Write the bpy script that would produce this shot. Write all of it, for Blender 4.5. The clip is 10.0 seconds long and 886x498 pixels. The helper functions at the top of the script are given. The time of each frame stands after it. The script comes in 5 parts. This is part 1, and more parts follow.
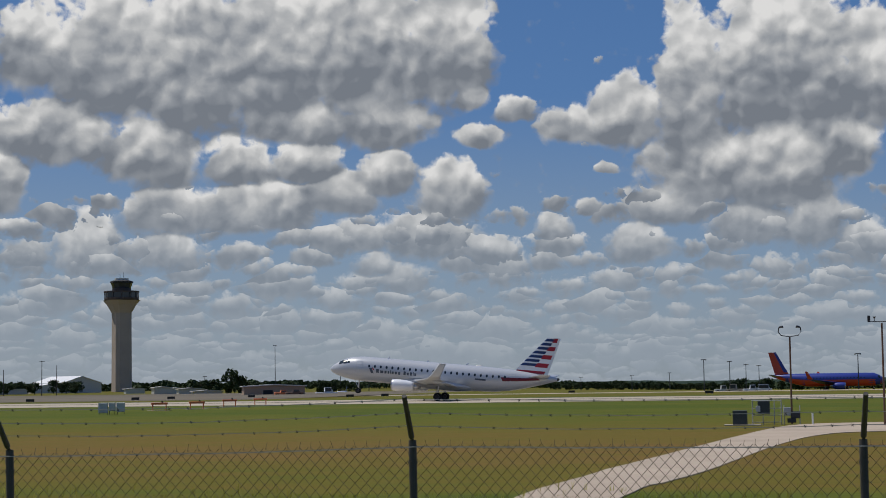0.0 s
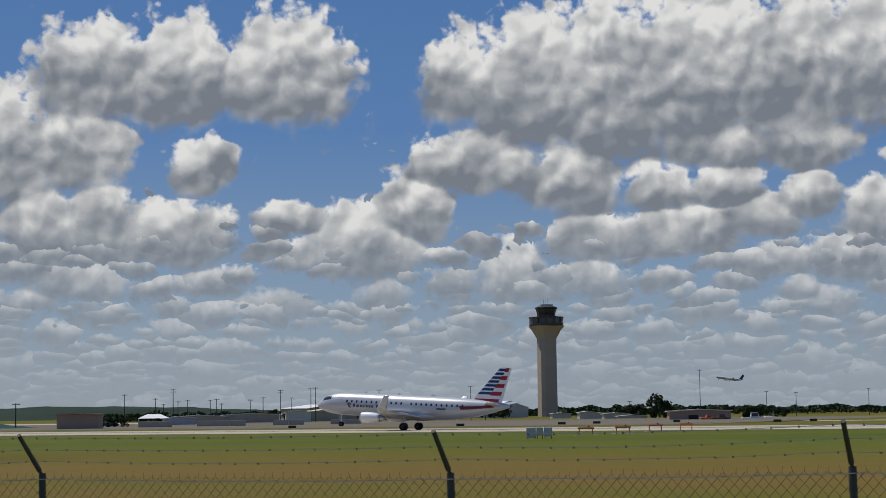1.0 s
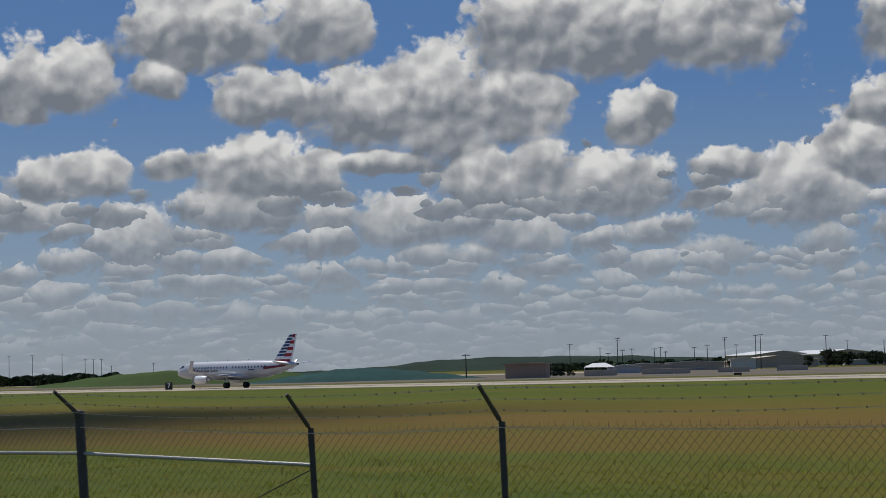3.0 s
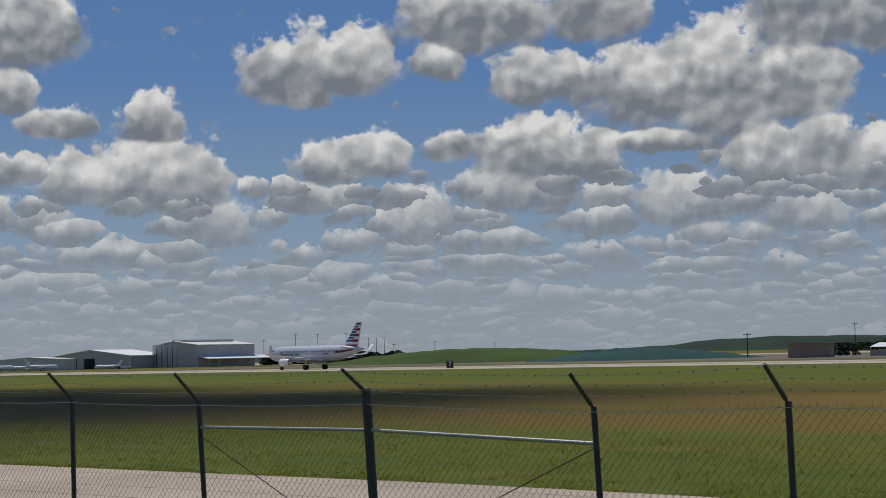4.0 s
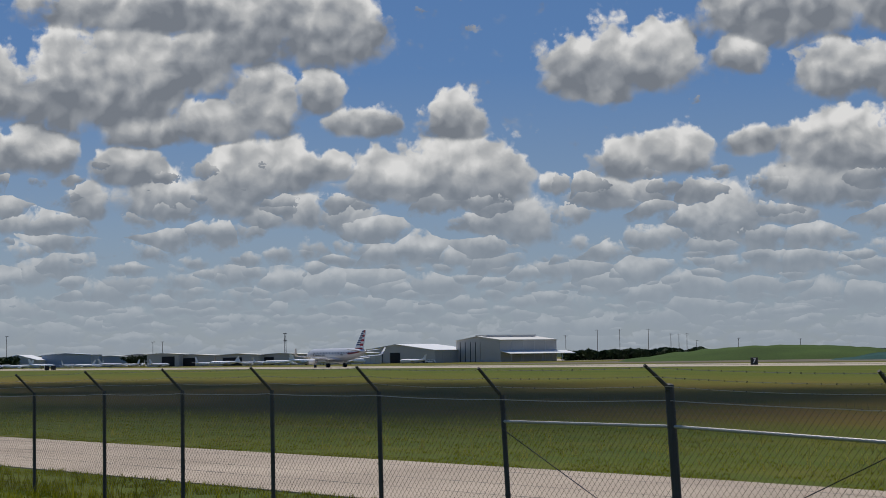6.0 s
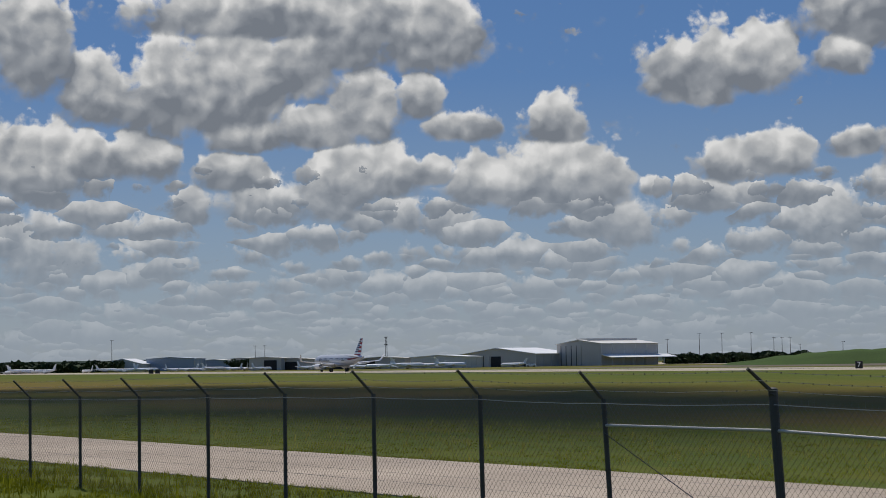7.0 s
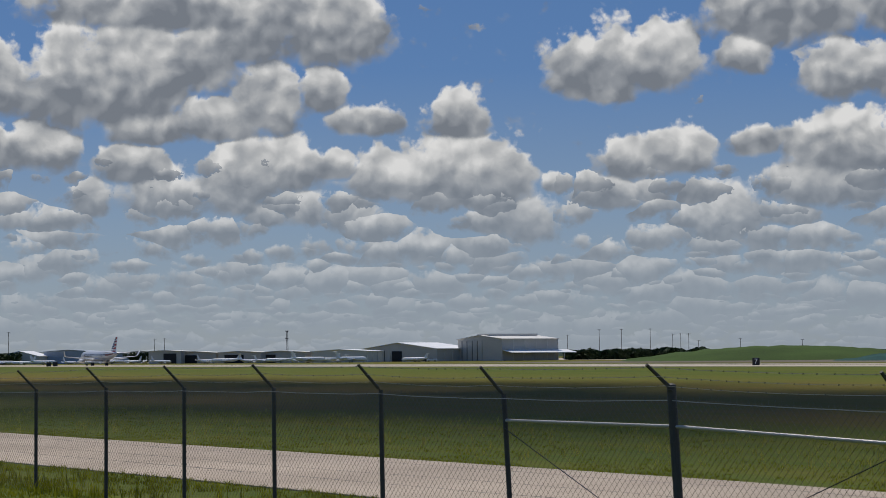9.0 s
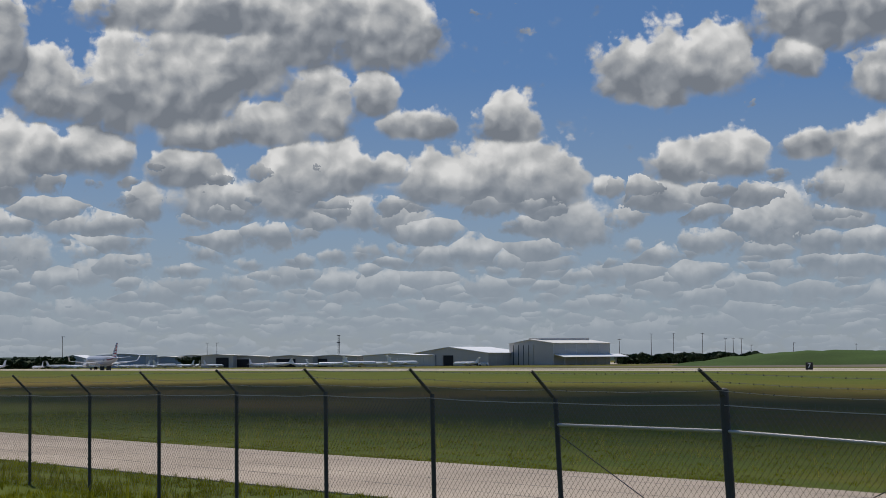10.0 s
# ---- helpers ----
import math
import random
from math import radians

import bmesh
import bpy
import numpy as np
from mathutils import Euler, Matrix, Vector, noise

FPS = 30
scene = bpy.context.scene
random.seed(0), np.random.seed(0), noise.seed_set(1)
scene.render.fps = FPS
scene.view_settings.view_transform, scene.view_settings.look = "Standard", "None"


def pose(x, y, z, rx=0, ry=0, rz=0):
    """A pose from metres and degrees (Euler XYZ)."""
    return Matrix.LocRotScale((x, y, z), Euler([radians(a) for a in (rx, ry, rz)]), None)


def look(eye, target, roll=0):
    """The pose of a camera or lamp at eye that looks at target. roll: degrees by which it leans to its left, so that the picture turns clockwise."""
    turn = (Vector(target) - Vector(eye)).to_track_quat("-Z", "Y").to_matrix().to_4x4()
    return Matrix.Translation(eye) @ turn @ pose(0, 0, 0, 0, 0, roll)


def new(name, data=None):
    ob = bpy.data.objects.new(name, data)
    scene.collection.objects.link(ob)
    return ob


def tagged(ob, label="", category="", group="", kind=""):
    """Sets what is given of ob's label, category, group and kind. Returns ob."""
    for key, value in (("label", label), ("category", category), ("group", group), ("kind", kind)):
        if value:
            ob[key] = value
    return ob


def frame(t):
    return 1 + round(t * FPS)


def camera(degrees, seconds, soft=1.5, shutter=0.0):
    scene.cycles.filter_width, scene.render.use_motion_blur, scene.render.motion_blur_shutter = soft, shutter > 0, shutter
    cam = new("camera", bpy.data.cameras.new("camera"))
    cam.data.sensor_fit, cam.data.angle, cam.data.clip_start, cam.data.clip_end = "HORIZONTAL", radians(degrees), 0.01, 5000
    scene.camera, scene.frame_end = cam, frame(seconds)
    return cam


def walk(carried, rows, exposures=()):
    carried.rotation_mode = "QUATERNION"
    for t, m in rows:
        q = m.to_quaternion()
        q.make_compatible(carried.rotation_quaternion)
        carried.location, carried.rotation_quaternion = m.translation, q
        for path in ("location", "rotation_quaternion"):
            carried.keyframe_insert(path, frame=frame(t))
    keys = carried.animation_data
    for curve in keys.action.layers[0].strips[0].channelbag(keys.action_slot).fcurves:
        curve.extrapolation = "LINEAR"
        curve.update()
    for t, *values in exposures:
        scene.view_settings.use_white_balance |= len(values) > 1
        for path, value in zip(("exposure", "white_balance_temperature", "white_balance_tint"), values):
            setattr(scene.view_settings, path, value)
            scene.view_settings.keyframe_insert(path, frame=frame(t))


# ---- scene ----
# the camera stands behind the perimeter fence and pans to its left
cam = camera(27.57, 10.0, soft=0.9)
ROWS = [
    (0.0, 0.0, 0.0, 2.75, 0.0, 4.24, -0.78),
    (0.5, -0.036, -0.017, 2.75, 6.94, 4.69, -0.51),
    (1.0, -0.082, -0.038, 2.75, 13.36, 5.2, -0.75),
    (1.5, -0.118, -0.055, 2.75, 18.77, 5.26, -0.83),
    (2.0, -0.136, -0.063, 2.75, 23.2, 3.79, -0.93),
    (2.2, -0.14, -0.065, 2.75, 24.2, 3.43, -1.0),
    (3.3, -0.181, -0.085, 2.75, 29.71, 4.38, -1.36),
    (3.5, -0.19, -0.089, 2.75, 31.9, 4.57, -1.18),
    (4.0, -0.204, -0.095, 2.75, 36.16, 3.37, -1.31),
    (4.5, -0.204, -0.095, 2.75, 39.11, 2.64, -1.41),
    (5.0, -0.208, -0.097, 2.75, 42.05, 3.26, -1.13),
    (5.5, -0.208, -0.097, 2.75, 44.49, 3.45, -0.95),
    (5.7, -0.21, -0.097, 2.75, 45.05, 3.42, -0.93),
    (6.8, -0.217, -0.102, 2.75, 48.03, 3.57, -0.87),
    (7.0, -0.217, -0.102, 2.75, 48.91, 3.58, -0.91),
    (7.5, -0.217, -0.102, 2.75, 50.48, 3.24, -0.89),
    (8.0, -0.217, -0.102, 2.75, 51.19, 3.42, -0.42),
    (8.5, -0.217, -0.102, 2.75, 49.46, 3.52, -0.43),
    (9.0, -0.217, -0.102, 2.75, 45.8, 3.37, -0.57),
    (9.5, -0.217, -0.102, 2.75, 46.49, 3.39, -0.57),
    (10.0, -0.217, -0.102, 2.75, 47.43, 3.52, -0.52),
]
walk(cam, [(t, pose(x, y, z, 90 + pitch, 0, yaw) @ pose(0, 0, 0, 0, 0, roll)) for t, x, y, z, yaw, pitch, roll in ROWS],
     exposures=[(0.0, -0.5), (1.0, -0.46), (2.0, -0.58), (3.5, -0.6), (5.5, -0.52), (10.0, -0.52)])

# ---- light: high sun ahead and to the left, blue sky with fair-weather cumulus ----
SUN_AZ, SUN_EL = 66.0, 61.0
sun = new("sun", bpy.data.lights.new("sun", "SUN"))
sun.data.energy, sun.data.angle, sun.data.color = 4.9, radians(0.53), (1.0, 0.95, 0.87)
sun.rotation_euler = look((0, 0, 0), (math.sin(radians(SUN_AZ)) * math.cos(radians(SUN_EL)), -math.cos(radians(SUN_AZ)) * math.cos(radians(SUN_EL)), -math.sin(radians(SUN_EL)))).to_euler()


class Nodes:
    """Short hand for node trees."""

    def __init__(self, tree):
        self.tree = tree

    def add(self, kind, inputs=()):
        n = self.tree.nodes.new(kind)
        for key, value in dict(inputs).items():
            if isinstance(value, bpy.types.NodeSocket):
                self.tree.links.new(value, n.inputs[key])
            else:
                n.inputs[key].default_value = value
        return n

    def math(self, op, a, b=0.0, c=0.0, clamp=False):
        n = self.add("ShaderNodeMath", {0: a, 1: b, 2: c})
        n.operation, n.use_clamp = op, clamp
        return n.outputs[0]

    def vmath(self, op, a, b=(0, 0, 0), c=(0, 0, 0)):
        n = self.add("ShaderNodeVectorMath", {0: a, 1: b})
        n.operation = op
        if op == "MULTIPLY_ADD":
            if isinstance(c, bpy.types.NodeSocket):
                self.tree.links.new(c, n.inputs[2])
            else:
                n.inputs[2].default_value = c
        return n.outputs["Value"] if op in ("LENGTH", "DISTANCE", "DOT_PRODUCT") else n.outputs["Vector"]

    def noise(self, vector, scale, detail=4.0, rough=0.55, colour=False):
        n = self.add("ShaderNodeTexNoise", {"Vector": vector, "Scale": scale, "Detail": detail, "Roughness": rough})
        return n.outputs["Color" if colour else "Fac"]

    def ramp(self, fac, *stops):
        n = self.add("ShaderNodeValToRGB", {"Fac": fac})
        el = n.color_ramp.elements
        while len(el) < len(stops):
            el.new(0.5)
        for e, (at, col) in zip(el, stops):
            e.position = at
            e.color = (*col, 1.0) if isinstance(col, tuple) else (col, col, col, 1.0)
        return n.outputs["Color"]

    def smooth(self, value, lo, hi):
        n = self.add("ShaderNodeMapRange", {"Value": value, "From Min": lo, "From Max": hi})
        n.interpolation_type = "SMOOTHSTEP"
        return n.outputs["Result"]

    def mix(self, fac, a, b, blend="MIX"):
        n = self.add("ShaderNodeMix", {0: fac})
        n.data_type, n.blend_type = "RGBA", blend
        for key, value in ((6, a), (7, b)):
            if isinstance(value, bpy.types.NodeSocket):
                self.tree.links.new(value, n.inputs[key])
            else:
                n.inputs[key].default_value = (*value, 1.0)
        return n.outputs[2]


# cumulus heaps of the sky: bearing and height of the base, half-width and height, in degrees
CLOUDS_FAR_EAST = [(-13.5, 8.7, 1.3, 3.0), (-13.2, 3.8, 0.9, 1.3), (-12.7, 6.7, 1.3, 2.0), (-12.5, 3.1, 0.9, 0.5), (-11.9, 8.7, 1.4, 4.6), (-11.6, 4.5, 1.3, 1.8), (-10.8, 6.0, 2.2, 2.7), (-10.7, 3.2, 0.6, 0.6), (-10.2, 8.8, 2.0, 3.9), (-9.7, 4.6, 1.6, 1.2), (-8.2, 6.1, 2.0, 2.2), (-7.9, 7.7, 1.1, 4.9), (-7.2, 2.8, 0.5, 0.6), (-7.1, 5.2, 1.5, 1.0), (-6.2, 4.0, 1.3, 1.1), (-5.9, 7.9, 1.3, 1.7), (-5.5, 3.0, 1.1, 0.7), (-5.2, 6.6, 0.4, 0.3), (-4.7, 5.4, 0.5, 0.4), (-4.1, 7.8, 1.2, 0.9), (-3.5, 4.6, 0.8, 0.9)]
CLOUDS_EAST = [(-3.3, 3.7, 0.7, 0.7), (-2.4, 8.5, 0.8, 0.7), (-1.9, 3.5, 1.1, 1.0), (-1.2, 7.6, 0.8, 0.6), (-0.9, 8.8, 0.7, 0.8), (-0.6, 3.6, 0.9, 0.6), (-0.3, 5.6, 1.3, 1.5), (-0.2, 9.8, 1.6, 3.6), (0.3, 4.3, 2.0, 1.4), (1.2, 3.1, 1.1, 0.8), (1.8, 6.3, 1.2, 1.2), (1.8, 7.9, 1.8, 1.5), (2.2, 3.6, 0.8, 0.7), (2.5, 9.5, 2.3, 4.1), (2.6, 3.1, 1.0, 0.5), (2.6, 4.5, 1.3, 0.9), (3.3, 5.7, 1.4, 1.1), (4.1, 3.9, 0.9, 0.6), (4.4, 6.8, 1.3, 1.2), (4.6, 3.0, 0.6, 0.6), (4.7, 8.0, 2.5, 1.3)]
CLOUDS_TOWER = [(5.1, 5.2, 1.4, 1.5), (5.4, 9.5, 2.5, 4.1), (6.5, 5.1, 1.3, 1.3), (6.5, 6.7, 1.4, 1.4), (7.9, 3.0, 0.9, 0.6), (8.1, 9.2, 2.3, 4.1), (8.5, 5.1, 1.8, 1.3), (8.6, 3.9, 1.4, 1.1), (9.0, 6.8, 1.8, 2.0), (10.6, 9.4, 2.3, 3.4), (11.2, 3.9, 1.3, 1.8), (11.9, 7.4, 1.9, 1.9), (12.8, 2.4, 1.3, 0.7), (12.8, 9.9, 1.3, 2.3), (13.0, 3.9, 0.9, 0.9), (13.3, 7.6, 1.3, 1.3), (13.7, 5.9, 0.8, 1.7), (14.4, 6.1, 1.4, 1.6), (14.7, 4.8, 1.1, 1.1), (15.3, 3.5, 1.0, 1.0), (15.9, 4.8, 2.0, 1.9)]
CLOUDS_NORTH = [(17.9, 4.8, 1.2, 0.8), (18.2, 6.0, 1.3, 0.8), (18.5, 10.0, 2.7, 2.7), (18.8, 3.2, 1.6, 0.8), (20.5, 7.8, 0.8, 1.1), (20.6, 4.0, 1.2, 0.8), (21.2, 7.3, 1.0, 1.3), (21.6, 5.2, 1.8, 1.8), (21.7, 9.9, 2.2, 2.7), (22.0, 3.3, 0.8, 0.7), (23.6, 5.1, 2.2, 1.1), (24.1, 5.6, 1.2, 2.3), (24.3, 10.0, 2.2, 2.4), (24.7, 3.9, 2.0, 1.1), (24.7, 7.7, 1.8, 2.2), (26.1, 5.4, 1.4, 2.0), (26.3, 3.4, 1.1, 0.6), (26.7, 4.4, 1.1, 0.9), (27.2, 7.5, 2.3, 3.0), (27.8, 3.5, 1.3, 0.7), (28.6, 4.3, 2.0, 1.4)]
CLOUDS_MOUND = [(29.0, 6.4, 1.8, 0.6), (29.7, 7.7, 1.8, 2.2), (30.9, 4.7, 1.1, 0.9), (31.1, 10.4, 2.0, 1.9), (31.3, 5.9, 1.1, 1.3), (31.8, 8.3, 1.1, 1.3), (33.2, 6.0, 2.0, 1.8), (33.4, 8.3, 1.4, 1.5), (33.6, 4.9, 2.3, 1.3), (34.8, 4.1, 1.1, 0.6), (34.9, 10.3, 3.0, 2.2), (36.0, 6.4, 0.9, 0.8), (36.1, 9.0, 0.9, 1.1), (36.2, 9.1, 1.0, 1.1), (36.5, 3.9, 1.1, 1.6), (37.2, 3.8, 1.3, 1.7), (38.1, 4.1, 0.7, 0.7), (38.4, 6.0, 1.3, 1.2), (38.7, 8.8, 1.3, 1.8), (39.1, 5.0, 0.7, 0.8), (39.8, 5.8, 1.3, 1.0)]
CLOUDS_HANGAR = [(40.6, 4.8, 1.3, 1.0), (40.7, 8.1, 1.3, 0.7), (40.7, 8.6, 2.0, 2.0), (42.4, 5.3, 0.4, 0.5), (43.3, 3.9, 1.5, 1.3), (44.1, 5.2, 1.3, 1.8), (44.5, 4.0, 0.9, 0.7), (45.3, 7.2, 1.3, 1.2), (45.6, 5.3, 1.7, 2.2), (46.1, 5.1, 2.9, 0.9), (47.7, 5.3, 1.3, 1.3), (48.3, 7.2, 1.3, 0.8), (48.6, 4.2, 1.1, 1.0), (49.2, 9.9, 2.0, 2.3), (49.3, 5.9, 0.9, 0.7), (49.6, 8.1, 0.9, 1.3), (50.1, 4.4, 0.9, 1.0), (50.5, 5.7, 1.0, 1.4), (51.4, 4.3, 0.9, 0.7), (51.4, 7.6, 1.4, 2.0), (51.8, 9.9, 1.6, 2.2)]
CLOUDS_WEST = [(51.9, 5.4, 1.6, 1.7), (52.4, 4.8, 1.1, 1.1), (52.9, 7.2, 1.6, 1.1), (53.2, 9.0, 1.3, 2.4), (53.9, 10.7, 5.4, 1.5), (54.7, 4.8, 1.6, 1.3), (55.0, 7.0, 1.6, 0.9), (55.4, 8.1, 1.6, 3.9), (55.6, 5.8, 1.3, 1.1), (56.8, 4.7, 0.8, 1.1), (57.5, 8.0, 1.6, 2.7), (58.4, 6.2, 1.4, 1.3), (58.5, 2.6, 0.7, 0.9), (59.2, 4.2, 1.2, 0.6), (59.6, 8.1, 1.4, 2.0), (60.1, 6.2, 1.1, 1.3), (60.4, 3.0, 0.9, 1.3), (61.7, 3.0, 1.3, 2.0), (61.7, 5.8, 2.0, 2.0), (61.7, 9.5, 1.3, 3.1), (62.4, 3.7, 0.7, 1.3), (64.6, 8.0, 1.7, 3.6), (65.0, 5.6, 1.3, 1.6)]
CLOUDS = CLOUDS_FAR_EAST + CLOUDS_EAST + CLOUDS_TOWER + CLOUDS_NORTH + CLOUDS_MOUND + CLOUDS_HANGAR + CLOUDS_WEST


def cloud_heaps():
    """Density and inner height of the heaps at a point (bearing, height) in degrees."""
    g = bpy.data.node_groups.new("cloud_heaps", "ShaderNodeTree")
    g.interface.new_socket("Point", in_out="INPUT", socket_type="NodeSocketVector")
    g.interface.new_socket("Density", in_out="OUTPUT", socket_type="NodeSocketFloat")
    g.interface.new_socket("Inner", in_out="OUTPUT", socket_type="NodeSocketFloat")
    k = Nodes(g)
    point = k.add("NodeGroupInput").outputs[0]
    flat = k.add("ShaderNodeSeparateXYZ", {0: point})
    weights, inner = 0.0001, 0.0
    for i, (az, el, rx, ry) in enumerate(CLOUDS):
        if i and i % 8 == 0:
            # eight heaps at a time: the unused third coordinate hands the sum on
            point = k.add("ShaderNodeCombineXYZ", {0: flat.outputs[0], 1: flat.outputs[1], 2: k.math("ADD", weights, inner)}).outputs[0]
        q = k.vmath("MULTIPLY_ADD", point, (1 / rx, 1 / ry, 0), (-az / rx, -el / ry, 0))
        # round above, flat underneath
        d = k.vmath("LENGTH", k.vmath("MAXIMUM", q, k.vmath("MULTIPLY", q, (-1, -2.6, 0))))
        share = k.math("POWER", k.math("SUBTRACT", 1.4, d, clamp=True), 6.0)
        weights = k.math("ADD", weights, share)
        inner = k.math("MULTIPLY_ADD", share, k.vmath("DOT_PRODUCT", q, (0, 1, 0)), inner)
    out = k.add("NodeGroupOutput")
    g.links.new(k.math("SUBTRACT", k.math("POWER", weights, 1 / 6), 0.4), out.inputs[0])
    g.links.new(k.math("DIVIDE", inner, weights), out.inputs[1])
    return g


def far_cells(k, point, wide, tall, shift):
    """A rank of small far cumulus: density and inner height."""
    p = k.vmath("MULTIPLY_ADD", point, (1 / wide, 1 / tall, 0), (shift, shift * 0.37, 0))
    cell = k.add("ShaderNodeTexVoronoi", {"Vector": p, "Scale": 1.0})
    cell.voronoi_dimensions = "2D"
    q = k.vmath("SUBTRACT", p, cell.outputs["Position"])
    d = k.vmath("LENGTH", k.vmath("MAXIMUM", q, k.vmath("MULTIPLY", q, (-1, -1.35, 0))))
    rand = k.add("ShaderNodeSeparateColor", {0: cell.outputs["Color"]}).outputs[0]
    size = k.math("MULTIPLY_ADD", rand, 0.55, 0.32)
    return k.math("SUBTRACT", size, d), k.math("MULTIPLY", k.vmath("DOT_PRODUCT", q, (0, 1, 0)), 1.7)


def billows(k, point, scale, detail):
    """Distance from the nearest puff of the cauliflower surface."""
    puff = k.add("ShaderNodeTexVoronoi", {"Vector": point, "Scale": scale, "Detail": detail, "Roughness": 0.55, "Lacunarity": 2.3})
    puff.voronoi_dimensions, puff.feature = "2D", "SMOOTH_F1"
    puff.inputs["Smoothness"].default_value = 0.3
    return puff.outputs["Distance"]


world = bpy.data.worlds.new("sky")
scene.world = world
world.use_nodes = True
world.node_tree.nodes.clear()
w = Nodes(world.node_tree)
way = w.add("ShaderNodeSeparateXYZ", {0: w.add("ShaderNodeTexCoord").outputs["Generated"]})
bearing = w.math("MULTIPLY", w.math("ARCTAN2", w.math("MULTIPLY", way.outputs[0], -1.0), way.outputs[1]), 57.2958)
height = w.math("MULTIPLY", w.math("ARCSINE", way.outputs[2]), 57.2958)
point = w.add("ShaderNodeCombineXYZ", {0: bearing, 1: height}).outputs[0]
haze = w.smooth(height, 7.0, 0.0)
high = w.smooth(height, 2.5, 6.5)
# edges wander at two scales
broad = w.vmath("SUBTRACT", w.noise(point, 0.55, 2.0, 0.5, True), (0.5, 0.5, 0.5))
fine = w.vmath("SUBTRACT", w.noise(point, 2.2, 5.0, 0.6, True), (0.5, 0.5, 0.5))
bent = w.vmath("MULTIPLY_ADD", broad, (0.75, 0.45, 0), point)
bent = w.vmath("MULTIPLY_ADD", fine, (0.3, 0.2, 0), bent)
smoother = w.vmath("MULTIPLY_ADD", fine, (0.2, 0.16, 0), w.vmath("MULTIPLY_ADD", broad, (0.75, 0.45, 0), point))
toward = w.vmath("ADD", smoother, (0.16, 0.3, 0))
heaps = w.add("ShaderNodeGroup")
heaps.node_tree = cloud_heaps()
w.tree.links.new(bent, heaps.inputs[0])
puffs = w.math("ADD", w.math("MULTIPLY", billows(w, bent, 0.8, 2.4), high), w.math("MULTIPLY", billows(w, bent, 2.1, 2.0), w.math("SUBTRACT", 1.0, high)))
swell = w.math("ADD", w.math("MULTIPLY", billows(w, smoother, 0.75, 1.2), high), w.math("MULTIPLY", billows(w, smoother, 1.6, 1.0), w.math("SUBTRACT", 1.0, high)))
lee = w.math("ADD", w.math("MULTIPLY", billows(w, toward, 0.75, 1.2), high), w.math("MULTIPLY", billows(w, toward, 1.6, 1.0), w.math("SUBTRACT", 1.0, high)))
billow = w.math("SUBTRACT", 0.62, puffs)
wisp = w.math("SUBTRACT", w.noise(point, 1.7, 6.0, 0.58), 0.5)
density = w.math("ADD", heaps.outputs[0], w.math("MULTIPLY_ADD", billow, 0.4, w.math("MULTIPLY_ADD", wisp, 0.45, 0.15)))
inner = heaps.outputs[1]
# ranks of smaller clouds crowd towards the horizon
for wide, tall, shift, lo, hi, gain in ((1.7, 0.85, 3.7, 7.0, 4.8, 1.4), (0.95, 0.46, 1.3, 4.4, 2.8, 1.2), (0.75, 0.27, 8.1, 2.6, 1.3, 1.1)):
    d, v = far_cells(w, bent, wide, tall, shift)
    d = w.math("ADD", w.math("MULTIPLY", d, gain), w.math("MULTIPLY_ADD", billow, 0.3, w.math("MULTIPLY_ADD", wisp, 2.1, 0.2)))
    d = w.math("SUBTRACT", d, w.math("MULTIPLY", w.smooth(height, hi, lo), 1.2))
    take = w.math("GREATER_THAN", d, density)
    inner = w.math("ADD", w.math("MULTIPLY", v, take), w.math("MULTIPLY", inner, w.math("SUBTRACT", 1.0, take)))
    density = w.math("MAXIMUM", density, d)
sky = w.add("ShaderNodeTexSky")
sky.sky_type, sky.sun_disc = "NISHITA", False
sky.sun_elevation, sky.sun_rotation = radians(SUN_EL), radians(-SUN_AZ)
sky.air_density, sky.dust_density, sky.ozone_density = 1.0, 0.6, 2.0
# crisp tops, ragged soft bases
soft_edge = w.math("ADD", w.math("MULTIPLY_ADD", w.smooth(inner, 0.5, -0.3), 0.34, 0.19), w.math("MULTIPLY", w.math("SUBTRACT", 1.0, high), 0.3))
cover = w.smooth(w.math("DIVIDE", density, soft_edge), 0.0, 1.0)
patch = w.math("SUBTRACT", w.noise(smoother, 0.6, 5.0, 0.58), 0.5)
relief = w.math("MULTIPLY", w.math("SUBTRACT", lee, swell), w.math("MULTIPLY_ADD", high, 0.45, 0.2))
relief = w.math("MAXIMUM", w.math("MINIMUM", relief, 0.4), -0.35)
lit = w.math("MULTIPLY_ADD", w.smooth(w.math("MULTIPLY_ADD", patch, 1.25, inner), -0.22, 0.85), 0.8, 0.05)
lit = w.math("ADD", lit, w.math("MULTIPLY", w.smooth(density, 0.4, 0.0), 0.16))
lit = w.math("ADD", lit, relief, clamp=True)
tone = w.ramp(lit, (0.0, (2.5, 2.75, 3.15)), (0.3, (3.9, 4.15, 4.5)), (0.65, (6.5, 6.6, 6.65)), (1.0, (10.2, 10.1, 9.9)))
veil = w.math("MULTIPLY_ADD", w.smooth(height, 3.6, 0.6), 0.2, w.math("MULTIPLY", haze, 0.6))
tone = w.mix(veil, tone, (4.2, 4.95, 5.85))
air = w.ramp(w.math("DIVIDE", height, 20.0), (0.0, (3.3, 4.2, 5.3)), (0.2, (2.2, 3.45, 5.6)), (0.45, (0.65, 2.1, 5.5)), (1.0, (0.4, 1.5, 4.5)))
blue = w.mix(0.75, sky.outputs[0], air)
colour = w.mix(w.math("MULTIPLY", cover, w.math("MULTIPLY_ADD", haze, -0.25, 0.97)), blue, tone)
